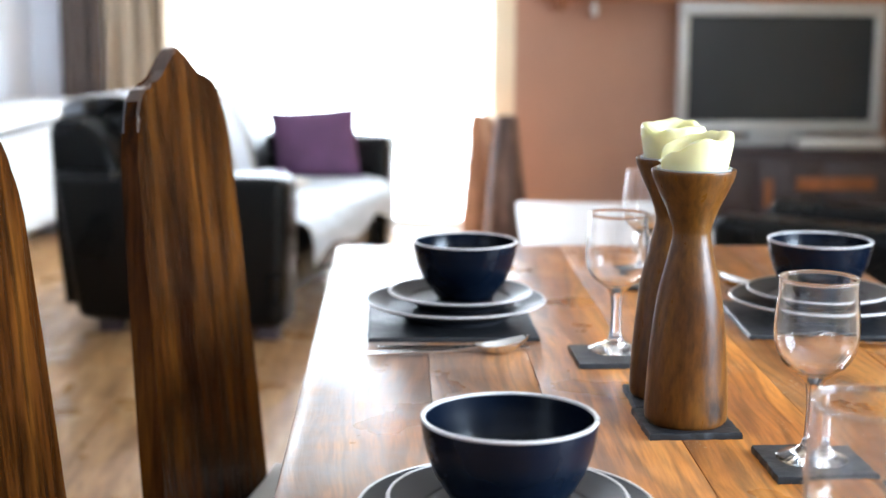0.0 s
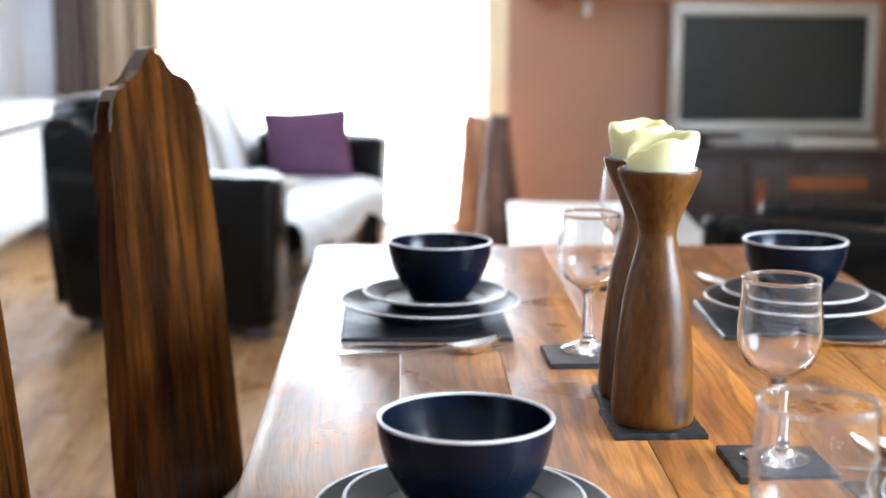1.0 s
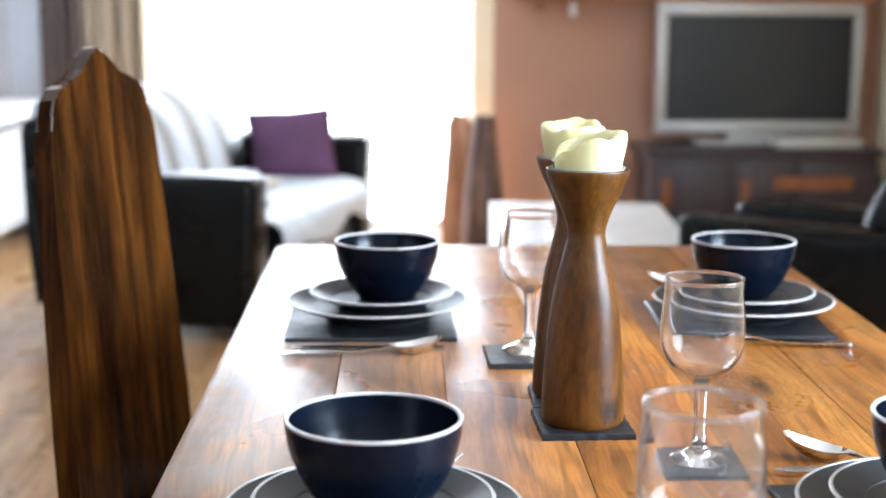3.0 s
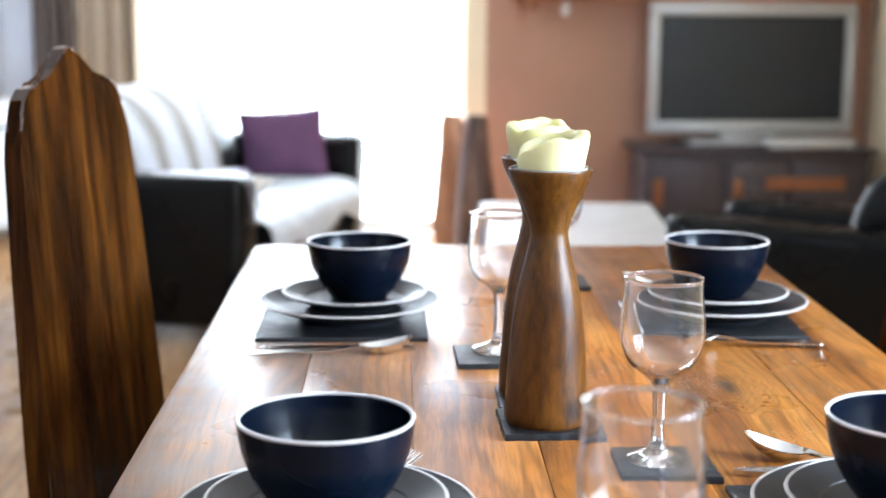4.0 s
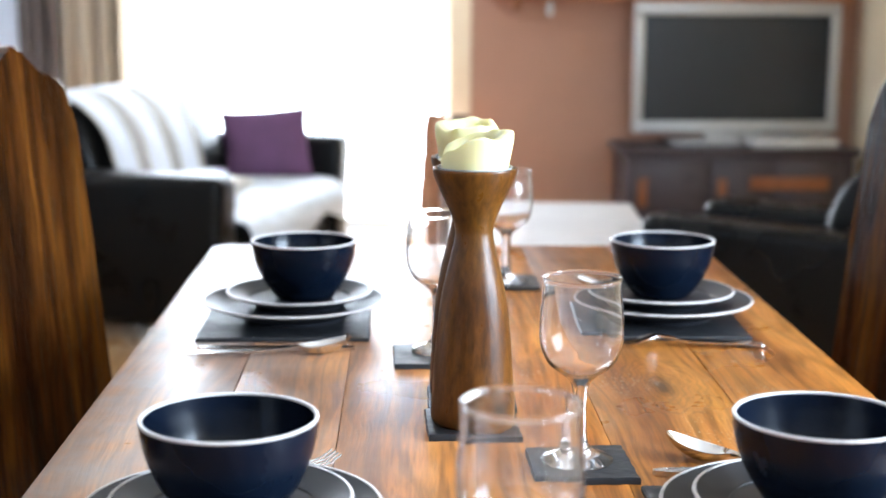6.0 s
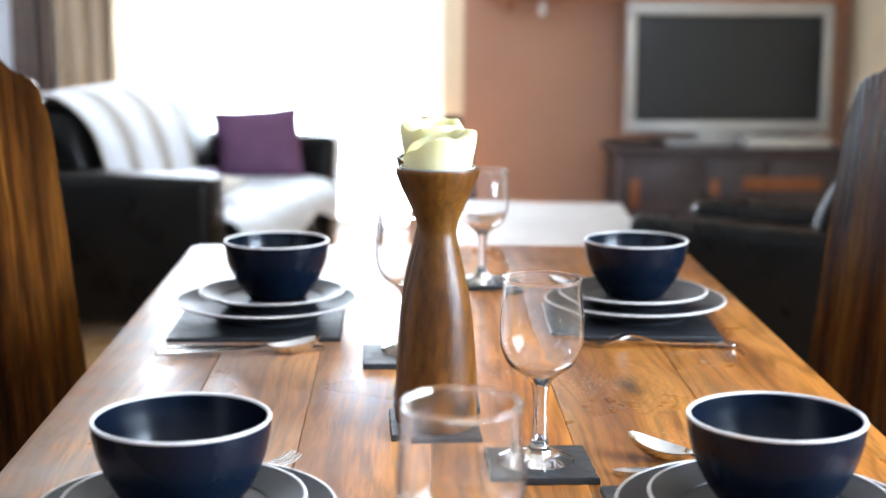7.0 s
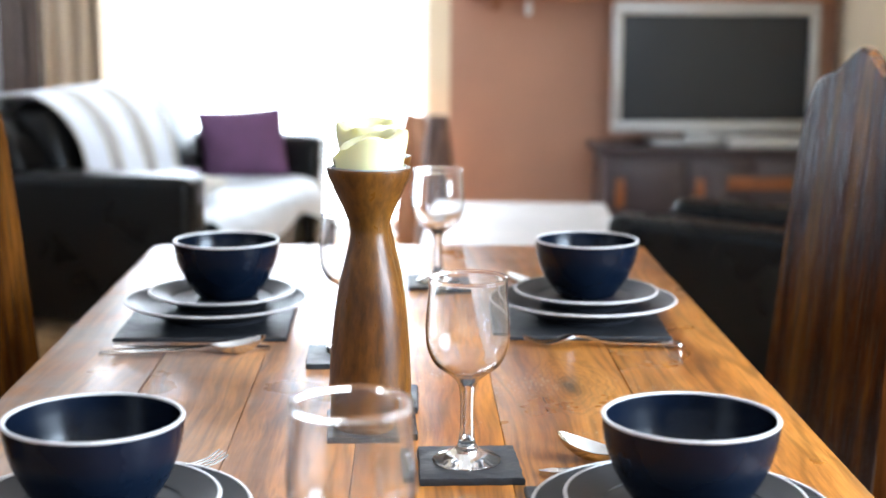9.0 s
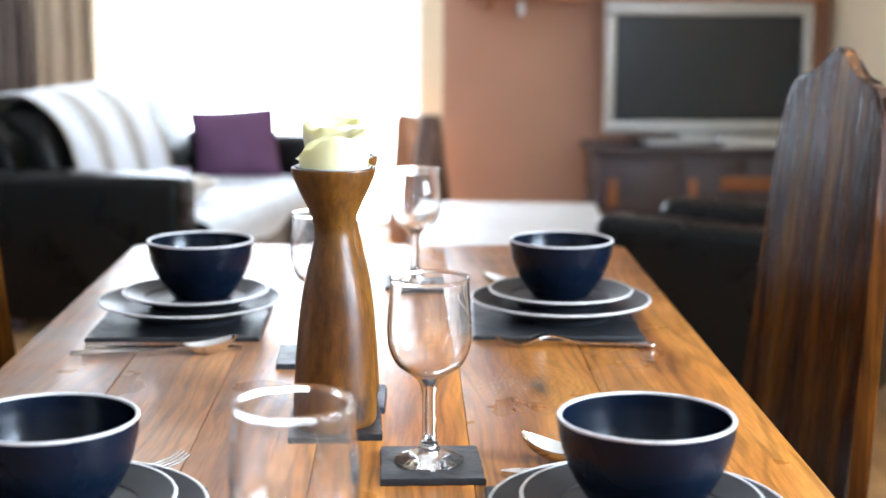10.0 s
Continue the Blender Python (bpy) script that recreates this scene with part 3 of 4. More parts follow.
# ---- dining table ----
TX0, TX1, TY0, TY1, TZ = -0.119, 0.795, 0.70, 2.705, 0.76
table = thing("dining_table", pose(0, 0, 0), "long orange-brown sheesham dining table with a polished plank top", "dining table")
seams = (TX0, 0.037, 0.168, 0.300, 0.456, 0.620, TX1)
for i, (a, b) in enumerate(zip(seams, seams[1:])):
    bm = box(a + 0.0004, b - 0.0004, TY0, TY1, TZ - 0.036, TZ - (0.0, 0.0004, 0.0002, 0.0, 0.0005, 0.0002)[i])
    up = [e for e in bm.edges if abs(e.verts[0].co.x - e.verts[1].co.x) < 1e-6 and abs(e.verts[0].co.z - e.verts[1].co.z) < 1e-6 and e.verts[0].co.z > TZ - 0.01]
    outer = [e for e in up if abs(e.verts[0].co.x - TX0) < 0.002 or abs(e.verts[0].co.x - TX1) < 0.002]
    corner = [e for e in bm.edges if abs(e.verts[0].co.z - e.verts[1].co.z) > 0.01 and (abs(e.verts[0].co.x - TX0) < 0.002 or abs(e.verts[0].co.x - TX1) < 0.002)]
    if corner:
        bmesh.ops.bevel(bm, geom=corner, offset=0.03, segments=5, profile=0.5, affect="EDGES")
    top_edges = [e for e in bm.edges if min(v.co.z for v in e.verts) > TZ - 0.01]
    bmesh.ops.bevel(bm, geom=top_edges, offset=0.0009 if not outer else 0.0022, segments=2, profile=0.5, affect="EDGES")
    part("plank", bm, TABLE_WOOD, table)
for a, b in (((TX0 + 0.06, TX0 + 0.085), (TY0 + 0.1, TY1 - 0.1)), ((TX1 - 0.085, TX1 - 0.06), (TY0 + 0.1, TY1 - 0.1))):
    part("apron", box(*a, *b, TZ - 0.125, TZ - 0.038, 0.003), TABLE_WOOD, table)
for y in (TY0 + 0.075, TY1 - 0.10):
    part("apron", box(TX0 + 0.12, TX1 - 0.12, y, y + 0.025, TZ - 0.125, TZ - 0.038, 0.003), TABLE_WOOD, table)
for x in (TX0 + 0.04, TX1 - 0.12):
    for y in (TY0 + 0.05, TY1 - 0.13):
        part("leg", box(x, x + 0.08, y, y + 0.08, 0.001, TZ - 0.0385, 0.005), CHAIR_WOOD, table)


# ---- dining chairs ----
def dining_chair(m, label):
    """Tall plank back with an ogee crest; faces +x."""
    c = thing("dining_chair", m, label, "chair", "dining chairs round the table")
    half = [(0.205, 0.40), (0.196, 0.62), (0.182, 0.88), (0.173, 1.005), (0.168, 1.028), (0.162, 1.044), (0.158, 1.064), (0.147, 1.084), (0.130, 1.098),
            (0.113, 1.102), (0.100, 1.100), (0.086, 1.101), (0.066, 1.107), (0.045, 1.120), (0.027, 1.138), (0.013, 1.148), (0.0, 1.151)]
    line = half + [(-u, z) for u, z in half[-2::-1]]
    tilt = pose(0, 0, 0.42, 0, -4.0, 0) @ pose(0, 0, -0.42)
    bm = prism(line, -0.019, 0.019, 0.0055, 3)
    for v in bm.verts:
        v.co.y *= 1.0 - 0.42 * (v.co.z - 0.40) / 0.75
    bm.transform(tilt @ pose(0, 0, 0, 0, 0, 90))
    back = part("backrest", bm, CHAIR_WOOD, c, "tall dark plank back with a carved ogee crest", sharp=12)
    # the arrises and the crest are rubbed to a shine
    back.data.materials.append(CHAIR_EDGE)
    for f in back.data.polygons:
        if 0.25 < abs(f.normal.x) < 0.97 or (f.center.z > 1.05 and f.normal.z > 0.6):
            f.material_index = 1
    for s in (-1, 1):
        bm = box(-0.022, 0.022, s * 0.185 - 0.022, s * 0.185 + 0.022, 0.001, 0.398, 0.005)
        part("leg", bm, CHAIR_WOOD, c)
        part("leg", box(0.375, 0.42, s * 0.185 - 0.022, s * 0.185 + 0.022, 0.001, 0.398, 0.005), CHAIR_WOOD, c)
        part("stretcher", box(0.024, 0.373, s * 0.185 - 0.011, s * 0.185 + 0.011, 0.18, 0.215, 0.003), CHAIR_WOOD, c)
    part("seat", box(0.021, 0.44, -0.215, 0.215, 0.40, 0.435, 0.008), CHAIR_WOOD, c)
    bm = pillow(0.425, 0.415, 0.075)
    bm.transform(pose(0.025, 0, 0.470, 0, 0, 0) @ pose(0, 0, 0, 0, 0, -90) @ pose(0, 0, 0, -90, 0, 0))
    part("seat_pad", bm, CREAM_CLOTH, c, "cream cloth seat pad")
    return c


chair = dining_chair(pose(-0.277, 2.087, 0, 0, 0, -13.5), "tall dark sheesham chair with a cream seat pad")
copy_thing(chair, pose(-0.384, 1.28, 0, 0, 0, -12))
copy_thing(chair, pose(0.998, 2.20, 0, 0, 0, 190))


# ---- place settings ----
def bowl(m):
    b = thing("bowl", m, "deep navy glazed bowl with a bare pale rim", "bowl", "place settings")
    out = smooth_profile([(0.036, 0.0), (0.042, 0.004), (0.0575, 0.0255), (0.0680, 0.048), (0.0735, 0.070), (0.0750, 0.0852)])
    inn = smooth_profile([(0.0718, 0.0852), (0.0700, 0.070), (0.0642, 0.048), (0.0535, 0.0275), (0.034, 0.011), (0.0, 0.007)])
    out, inn = [(r, z * 0.958) for r, z in out], [(r, z * 0.958) for r, z in inn]
    body = part("bowl_body", lathe([(0.0, 0.001), (0.034, 0.001)] + out + inn, 72), NAVY, b)
    # satin outside, glossier glaze inside
    body.data.materials.append(NAVY_GLOSS)
    for f in body.data.polygons:
        if f.center.z > 0.005 and f.normal.x * f.center.x + f.normal.y * f.center.y < 0:
            f.material_index = 1
    part("rim", lathe([(0.0752, 0.0814), (0.0755, 0.0826), (0.0748, 0.0837), (0.0726, 0.0837), (0.0716, 0.0827), (0.0717, 0.0814)], 72, closed=True), RIM, b, "bare pale clay rim")
    return b


def plate(m, r, foot, lift, name, label):
    p = thing(name, m, label, "plate", "place settings")
    top = smooth_profile([(r - 0.0035, lift), (r - 0.014, lift - 0.0035), (r - 0.03, lift - 0.009), (r * 0.62, lift - 0.0115), (0.0, lift - 0.012)])
    low = [(0.0, 0.004), (foot - 0.006, 0.004), (foot - 0.004, 0.0), (foot, 0.0), (foot + 0.003, 0.005)] + smooth_profile([(foot + 0.006, 0.006), (r - 0.03, lift - 0.014), (r - 0.010, lift - 0.006), (r - 0.001, lift - 0.002)], 4)
    part("plate_body", lathe(low + top, 80), PLATE, p)
    part("rim", lathe([(r - 0.001, lift - 0.0026), (r + 0.0004, lift - 0.001), (r - 0.0005, lift + 0.0005), (r - 0.0028, lift + 0.0006), (r - 0.0034, lift - 0.0008)], 80, closed=True), RIM, p, "bare pale clay rim")
    return p


def slate(m, w, d, h, name, label, seed, group):
    rng = random.Random(seed)
    bm = bmesh.new()
    n = 14
    edge = []
    for (ax, ay), (bx, by) in zip(((-1, -1), (1, -1), (1, 1), (-1, 1)), ((1, -1), (1, 1), (-1, 1), (-1, -1))):
        for i in range(n):
            t = i / n
            j = rng.uniform(-0.0009, 0.0009)
            x, y = ax + (bx - ax) * t, ay + (by - ay) * t
            edge.append((x * (w / 2 + j), y * (d / 2 + j)))
    lo, mid = [bm.verts.new((x, y, 0)) for x, y in edge], [bm.verts.new((x * 1.002, y * 1.002, h * 0.65)) for x, y in edge]
    hi = [bm.verts.new((x * 0.985, y * 0.985, h)) for x, y in edge]
    for a, b in ((lo, mid), (mid, hi)):
        for i in range(len(a)):
            j = (i + 1) % len(a)
            bm.faces.new((a[i], a[j], b[j], b[i]))
    bm.faces.new(hi), bm.faces.new(lo[::-1])
    ob = tagged(part(name, bm, SLATE), label, "coaster" if name == "coaster" else "place mat", group)
    ob.matrix_world = m
    return ob


def wine_glass(m):
    out = smooth_profile([(0.0335, 0.0), (0.0345, 0.0016), (0.031, 0.004), (0.020, 0.008), (0.0115, 0.0135), (0.0082, 0.022), (0.0070, 0.042), (0.0072, 0.062), (0.0095, 0.077), (0.0180, 0.0860),
                          (0.0320, 0.0965), (0.0397, 0.112), (0.0417, 0.130), (0.0408, 0.148), (0.0390, 0.166), (0.0388, 0.1795)], 5)
    lip = [(0.0393, 0.1803), (0.0393, 0.1813), (0.0389, 0.1820), (0.0382, 0.1822), (0.0375, 0.1820), (0.0371, 0.1813), (0.0371, 0.1803)]
    inn = smooth_profile([(0.0376, 0.1795), (0.0379, 0.166), (0.0397, 0.148), (0.0406, 0.130), (0.0386, 0.1130), (0.0310, 0.0985), (0.0172, 0.0892), (0.0, 0.0870)], 5)
    g = thing("wine_glass", m, "empty clear stemmed wine glass on a slate coaster", "wine glass", "place settings")
    lo, hi = 25, 45  # the profile's joints: foot to stem, stem to bowl
    part("glass_foot", lathe([(0.0, 0.0002), (0.031, 0.0)] + out[:lo + 1], 64), GLASS, g, sharp=60)
    part("stem", lathe(out[lo:hi + 1], 64), GLASS, g, sharp=60)
    part("glass_bowl", lathe(out[hi:] + lip + inn, 64), GLASS, g, sharp=60)
    return g


MAT_H = 0.0058
SET = [  # bowl centre, mat centre, turn
    ((0.0925, 1.186), (0.088, 1.205), 1.0),
    ((0.094, 2.075), (0.072, 2.046), 0.8),
    ((0.613, 2.085), (0.600, 2.056), -1.5),
    ((0.593, 1.188), (0.585, 1.212), 1.5),
]
PLATES = [(0.092, 1.195), (0.080, 2.060), (0.612, 2.070), (0.590, 1.195)]
for i, ((bx, by), (mx, my), turn) in enumerate(SET):
    px_, py_ = PLATES[i]
    slate(pose(mx, my, TZ, 0, 0, turn), 0.234, 0.236, MAT_H, "place_mat", "square grey slate place mat under stacked plates", i + 3, "place settings")
    plate(pose(px_, py_, TZ + MAT_H), 0.130, 0.072, 0.0280, "dinner_plate", "charcoal dinner plate with a bare pale rim")
    plate(pose((bx + px_) / 2, (by + py_) / 2, TZ + MAT_H + 0.0161), 0.104, 0.062, 0.0225, "side_plate", "charcoal side plate stacked on a dinner plate")
    bowl(pose(bx, by, TZ + MAT_H + 0.0161 + 0.0106))

COAST = [(0.415, 1.396, 1.5), (0.275, 1.835, 1.0), (0.405, 2.325, 0.5), (0.317, 0.936, 2.0)]
GLASSES = [(0.413, 1.400), (0.282, 1.856), (0.402, 2.320), (0.317, 0.936)]
for i, ((x, y, a), (gx, gy)) in enumerate(zip(COAST, GLASSES)):
    slate(pose(x, y, TZ, 0, 0, a), 0.100, 0.104, 0.007, "coaster", "square grey slate coaster under a wine glass", 20 + i, "slate coasters")
    wine_glass(pose(gx, gy, TZ + 0.007, 0, 0, 20 * i) @ Matrix.Diagonal(((1.0, 1.0, 1.024, 1.0), (1.0, 1.0, 1.0, 1.0), (1.0, 1.0, 1.0, 1.0), (1.04, 1.04, 1.06, 1.0))[i]))

# ---- candle holders on their slates ----
for i, (x, y) in enumerate(((0.313, 1.536), (0.316, 1.637))):
    slate(pose(x, y, TZ, 0, 0, 2.0 - 2 * i), 0.100, 0.101, 0.007, "coaster", "square grey slate coaster under a candle holder", 40 + i, "slate coasters")


def candle_holder(m):
    prof = smooth_profile([(0.0445, 0.003), (0.0452, 0.012), (0.0440, 0.040), (0.0405, 0.090), (0.0345, 0.140), (0.0255, 0.180), (0.0206, 0.203), (0.0212, 0.215), (0.0275, 0.233), (0.0365, 0.252), (0.0432, 0.268), (0.0447, 0.2750)])
    h = thing("candle_holder", m, "waisted turned brown wooden candle holder on slate", "candle holder", "candle holders")
    part("holder_body", lathe([(0.0, 0.0), (0.0425, 0.0)] + prof + [(0.0444, 0.2768), (0.0432, 0.2772), (0.0405, 0.2765), (0.0395, 0.2675), (0.0, 0.2670)], 72), HOLDER_WOOD, h)
    part("candle_cup", lathe([(0.0, 0.2675), (0.0388, 0.2675), (0.0394, 0.2772), (0.0400, 0.2785), (0.0392, 0.2785), (0.0384, 0.2695), (0.0, 0.2690)], 48), SILVER, h, "thin grey metal candle cup")
    return h


def candle(m, rim, folds):
    """A burnt-down pillar: a thin soft wall of wax, its rim high on some sides, bulged and rolled over, with a drip."""
    c = thing("candle", m, "burnt-down ivory pillar candle with a folded wax rim", "candle", "candles")
    bm = bmesh.new()
    n, rows, rings = 96, 16, []

    def level(a):
        f = (a / (2 * math.pi) * len(rim)) % len(rim)
        i, t = int(f), f % 1.0
        t = t * t * (3 - 2 * t)
        return rim[i] * (1 - t) + rim[(i + 1) % len(rim)] * t

    def swell(a, centre, width):
        d = (a - centre + math.pi) % (2 * math.pi) - math.pi
        return math.exp(-(d / width) ** 2)

    for k in range(rows + 1):
        t = k / rows
        ring = []
        for i in range(n):
            a = 2 * math.pi * i / n
            bulge, drip = swell(a, folds[0], 0.9), swell(a, folds[1], 0.22)
            r = 0.0352 + 0.0058 * bulge * math.sin(math.pi * min(1.0, t * 0.80)) ** 1.5 + 0.0050 * drip * t ** 3 + 0.0007 * math.sin(5 * a + 2) * t
            r -= (0.0050 + 0.004 * bulge) * max(0.0, (t - 0.80) / 0.20) ** 2 * (1 - drip)
            ring.append(bm.verts.new((r * math.cos(a), r * math.sin(a), (level(a) + 0.0008 * math.sin(9 * a + 1)) * math.sin(t * math.pi / 2) ** 0.92)))
        rings.append(ring)
    for k in range(1, 11):
        t = 1 - k / 10
        ring = []
        for i in range(n):
            v = rings[rows][i].co
            w = 0.60 + 0.28 * t ** 0.5
            ring.append(bm.verts.new((v.x * w, v.y * w, 0.012 + (v.z - 0.0014 - 0.012) * t ** 0.9)))
        rings.append(ring)
    for a, b in zip(rings, rings[1:]):
        for i in range(n):
            j = (i + 1) % n
            bm.faces.new((a[i], a[j], b[j], b[i]))
    bm.faces.new(rings[0][::-1]), bm.faces.new(rings[-1])
    part("wax", bm, WAX, c, sharp=80)
    part("wick", lathe([(0.0, 0.012), (0.0009, 0.012), (0.0008, 0.021), (0.0, 0.0225)], 8), BLACK, c, "charred wick")
    return c


# rim heights every 45 degrees, from +x towards the far side
RIMS = ((0.0475, 0.046, 0.041, 0.033, 0.0165, 0.0300, 0.0425, 0.0405), (0.034, 0.048, 0.050, 0.046, 0.0475, 0.0405, 0.045, 0.0455))
for i, (x, y) in enumerate(((0.313, 1.538), (0.313, 1.645))):
    candle_holder(pose(x, y, TZ + 0.007))
    candle(pose(x, y, TZ + 0.007 + 0.2692), RIMS[i], ((0.1, 3.25), (3.3, 4.3))[i])


# ---- cutlery: the handle lies at -x ----
def cutlery(name, m):
    label = {"spoon": "polished steel dessert spoon beside a slate mat", "knife": "polished steel table knife beside a slate mat", "fork": "polished steel table fork beside a slate mat"}[name]
    handle = [(-0.108, 0.005, 0.004, 0), (-0.104, 0.0095, 0.0045, 0), (-0.065, 0.0085, 0.0055, 0), (-0.01, 0.0048, 0.0065, 0), (0.02, 0.0033, 0.0085, 0)]
    if name == "knife":
        st = [(-0.100, 0.004, 0.003, 0), (-0.096, 0.008, 0.003, 0), (-0.03, 0.0065, 0.003, 0), (0.0, 0.0055, 0.003, 0), (0.012, 0.008, 0.003, 0), (0.06, 0.009, 0.003, 0), (0.092, 0.007, 0.003, 0), (0.105, 0.002, 0.003, 0)]
        bm = blade(st, 0.0050)
    elif name == "spoon":
        st = handle + [(0.036, 0.006, 0.0120, 0.001), (0.046, 0.0115, 0.0118, 0.0070), (0.060, 0.0158, 0.0125, 0.0103), (0.074, 0.0163, 0.0148, 0.0125), (0.088, 0.0135, 0.0182, 0.0104), (0.099, 0.009, 0.0215, 0.005), (0.105, 0.002, 0.0240, 0)]
        bm = blade(smooth_profile(st, 4), 0.0030)
    else:
        st = handle[:-1] + [(0.018, 0.0034, 0.0125, 0), (0.034, 0.0055, 0.0145, 0), (0.045, 0.0115, 0.0120, 0.0010), (0.058, 0.0128, 0.0075, 0.0014)]
        bm = blade(smooth_profile(st, 4), 0.0028)
        for k in range(4):
            y = (k - 1.5) * 0.0066
            tine = blade([(0.057, 0.0021, 0.0068, 0), (0.074, 0.0018, 0.0040, 0), (0.090, 0.0015, 0.0070, 0), (0.103, 0.0008, 0.0135, 0)], 0.0016, 4)
            tine.transform(Matrix.Translation((0, y, 0)))
            tmp = bpy.data.meshes.new("tine")
            tine.to_mesh(tmp)
            tine.free()
            bm.from_mesh(tmp)
            bpy.data.meshes.remove(tmp)
    ob = tagged(part(name, bm, STEEL, sharp=50), label, name, "cutlery")
    ob.matrix_world = m
    return ob


cutlery("knife", pose(0.068, 1.882, TZ, 0, 0, 0.5))
cutlery("spoon", pose(0.064, 1.856, TZ, 0, 0, 4.5))
cutlery("fork", pose(0.612, 1.905, TZ, 0, 0, 178))
cutlery("spoon", pose(0.602, 2.255, TZ, 0, 0, 150))
cutlery("knife", pose(0.62, 2.235, TZ, 0, 0, 172))
cutlery("spoon", pose(0.600, 1.387, TZ, 0, 0, 152))
cutlery("knife", pose(0.588, 1.372, TZ, 0, 0, 179))
cutlery("fork", pose(0.085, 1.350, TZ, 0, 0, 33))

# ---- living room ----


def puffy(x0, x1, y0, y1, z0, z1, power=5.0, cuts=9):
    """A stuffed block whose faces belly and whose edges are rounded."""
    bm = bmesh.new()
    bmesh.ops.create_cube(bm, size=2)
    bmesh.ops.subdivide_edges(bm, edges=bm.edges[:], cuts=cuts, use_grid_fill=True)
    for v in bm.verts:
        u = [abs(c) for c in v.co]
        k = max(u) / sum(c ** power for c in u) ** (1 / power)
        q = v.co * k
        crease = 1 + 0.025 * noise.noise((q.x * 2.1, q.y * 2.1, q.z * 2.1 + x0))
        v.co = ((x0 + x1) / 2 + q.x * (x1 - x0) / 2 * crease, (y0 + y1) / 2 + q.y * (y1 - y0) / 2, (z0 + z1) / 2 + q.z * (z1 - z0) / 2)
    return bm


def sofa(name, m, length, seats, label, arm_width=0.20, arm_top=0.595, back_top=1.0):
    """Leather seat with flared flat arms; back at x = 0, faces +x; runs along y."""
    s = thing(name, m, label, name.replace("_", " "))
    D, AW = 0.84, arm_width
    part("base", box(0.05, D - 0.06, AW - 0.02, length - AW + 0.02, 0.12, 0.30, 0.02, 3), LEATHER, s)
    for y0, y1, out in ((0.0, AW, -1), (length - AW, length, 1)):
        bm = box(0.02, D, y0, y1, 0.05, arm_top, 0.045, 5)
        for v in bm.verts:
            k = (v.co.z - 0.05) / (arm_top - 0.05)
            v.co.x += 0.02 * (k - 1) if v.co.x > 0.4 else 0.07 * (1 - k) - 0.05
            v.co.y += out * 0.02 * k
        part("arm", bm, LEATHER, s)
    side = [(0.22, 0.10), (0.22, 0.50), (0.205, 0.61), (0.17, 0.69), (0.12, 0.745), (0.06, 0.778), (0.0, 0.785), (-0.04, 0.77), (-0.055, 0.73), (-0.035, 0.40), (-0.02, 0.10)]
    side = [(x, 0.1 + (z - 0.1) * back_top) for x, z in side]
    part("back", prism(side, 0.03, length - 0.03, 0.03, 4), LEATHER, s)
    w = (length - 2 * AW) / seats
    for k in range(seats):
        y = AW + k * w
        part("seat_cushion", puffy(0.20, D + 0.005, y + 0.003, y + w - 0.003, 0.255, 0.408, 6.0), LEATHER, s)
        bm = puffy(0.10, 0.36, y + 0.004, y + w - 0.004, 0.37, 0.37 + 0.455 * back_top, 4.0)
        for v in bm.verts:
            v.co.x -= 0.30 * max(0, v.co.z - 0.42)
        part("back_cushion", bm, LEATHER, s)
    for x in (0.10, D - 0.14):
        for y in (0.06, length - 0.14):
            bm = box(x, x + 0.08, y, y + 0.08, 0.001, 0.052 if y < 0.1 or y > length - 0.2 else 0.102, 0.006)
            part("foot", bm, DARK_PAINT, s)
    return s


SOFA = pose(-1.215, 5.21, 0, 0, 0, -13)
sofa("sofa", SOFA, 1.72, 2, "two-seat black leather sofa with scatter cushions")
sofa("armchair", pose(1.962, 4.383, 0, 0, 0, 143), 0.55, 1, "black leather armchair turned towards the television", 0.15, 0.56, 0.77)


def cushion(m, w, h, t, mat, label, sag=0.0):
    ob = tagged(part("scatter_cushion", pillow(w, h, t, sag=sag), mat, sharp=70), label, "cushion", "sofa cushions")
    ob.matrix_world = m
    return ob


cushion(SOFA @ pose(0.55, 1.41, 0.405, 10, 0, 10) @ pose(0, 0, 0, 0, -4, 0), 0.385, 0.325, 0.13, PURPLE, "plum purple square cushion against the sofa arm", sag=0.0)
cushion(SOFA @ pose(0.47, 0.66, 0.425, 0, 0, 60) @ pose(0, 0, 0, 72, 0, 0), 0.30, 0.24, 0.10, CREAM_CLOTH, "small cream cushion lying on the sofa")
cushion(SOFA @ pose(0.50, 0.40, 0.425, 0, 0, 75) @ pose(0, 0, 0, 50, 0, 0), 0.26, 0.22, 0.10, LILAC, "small pale cushion with lilac stripes on the sofa")


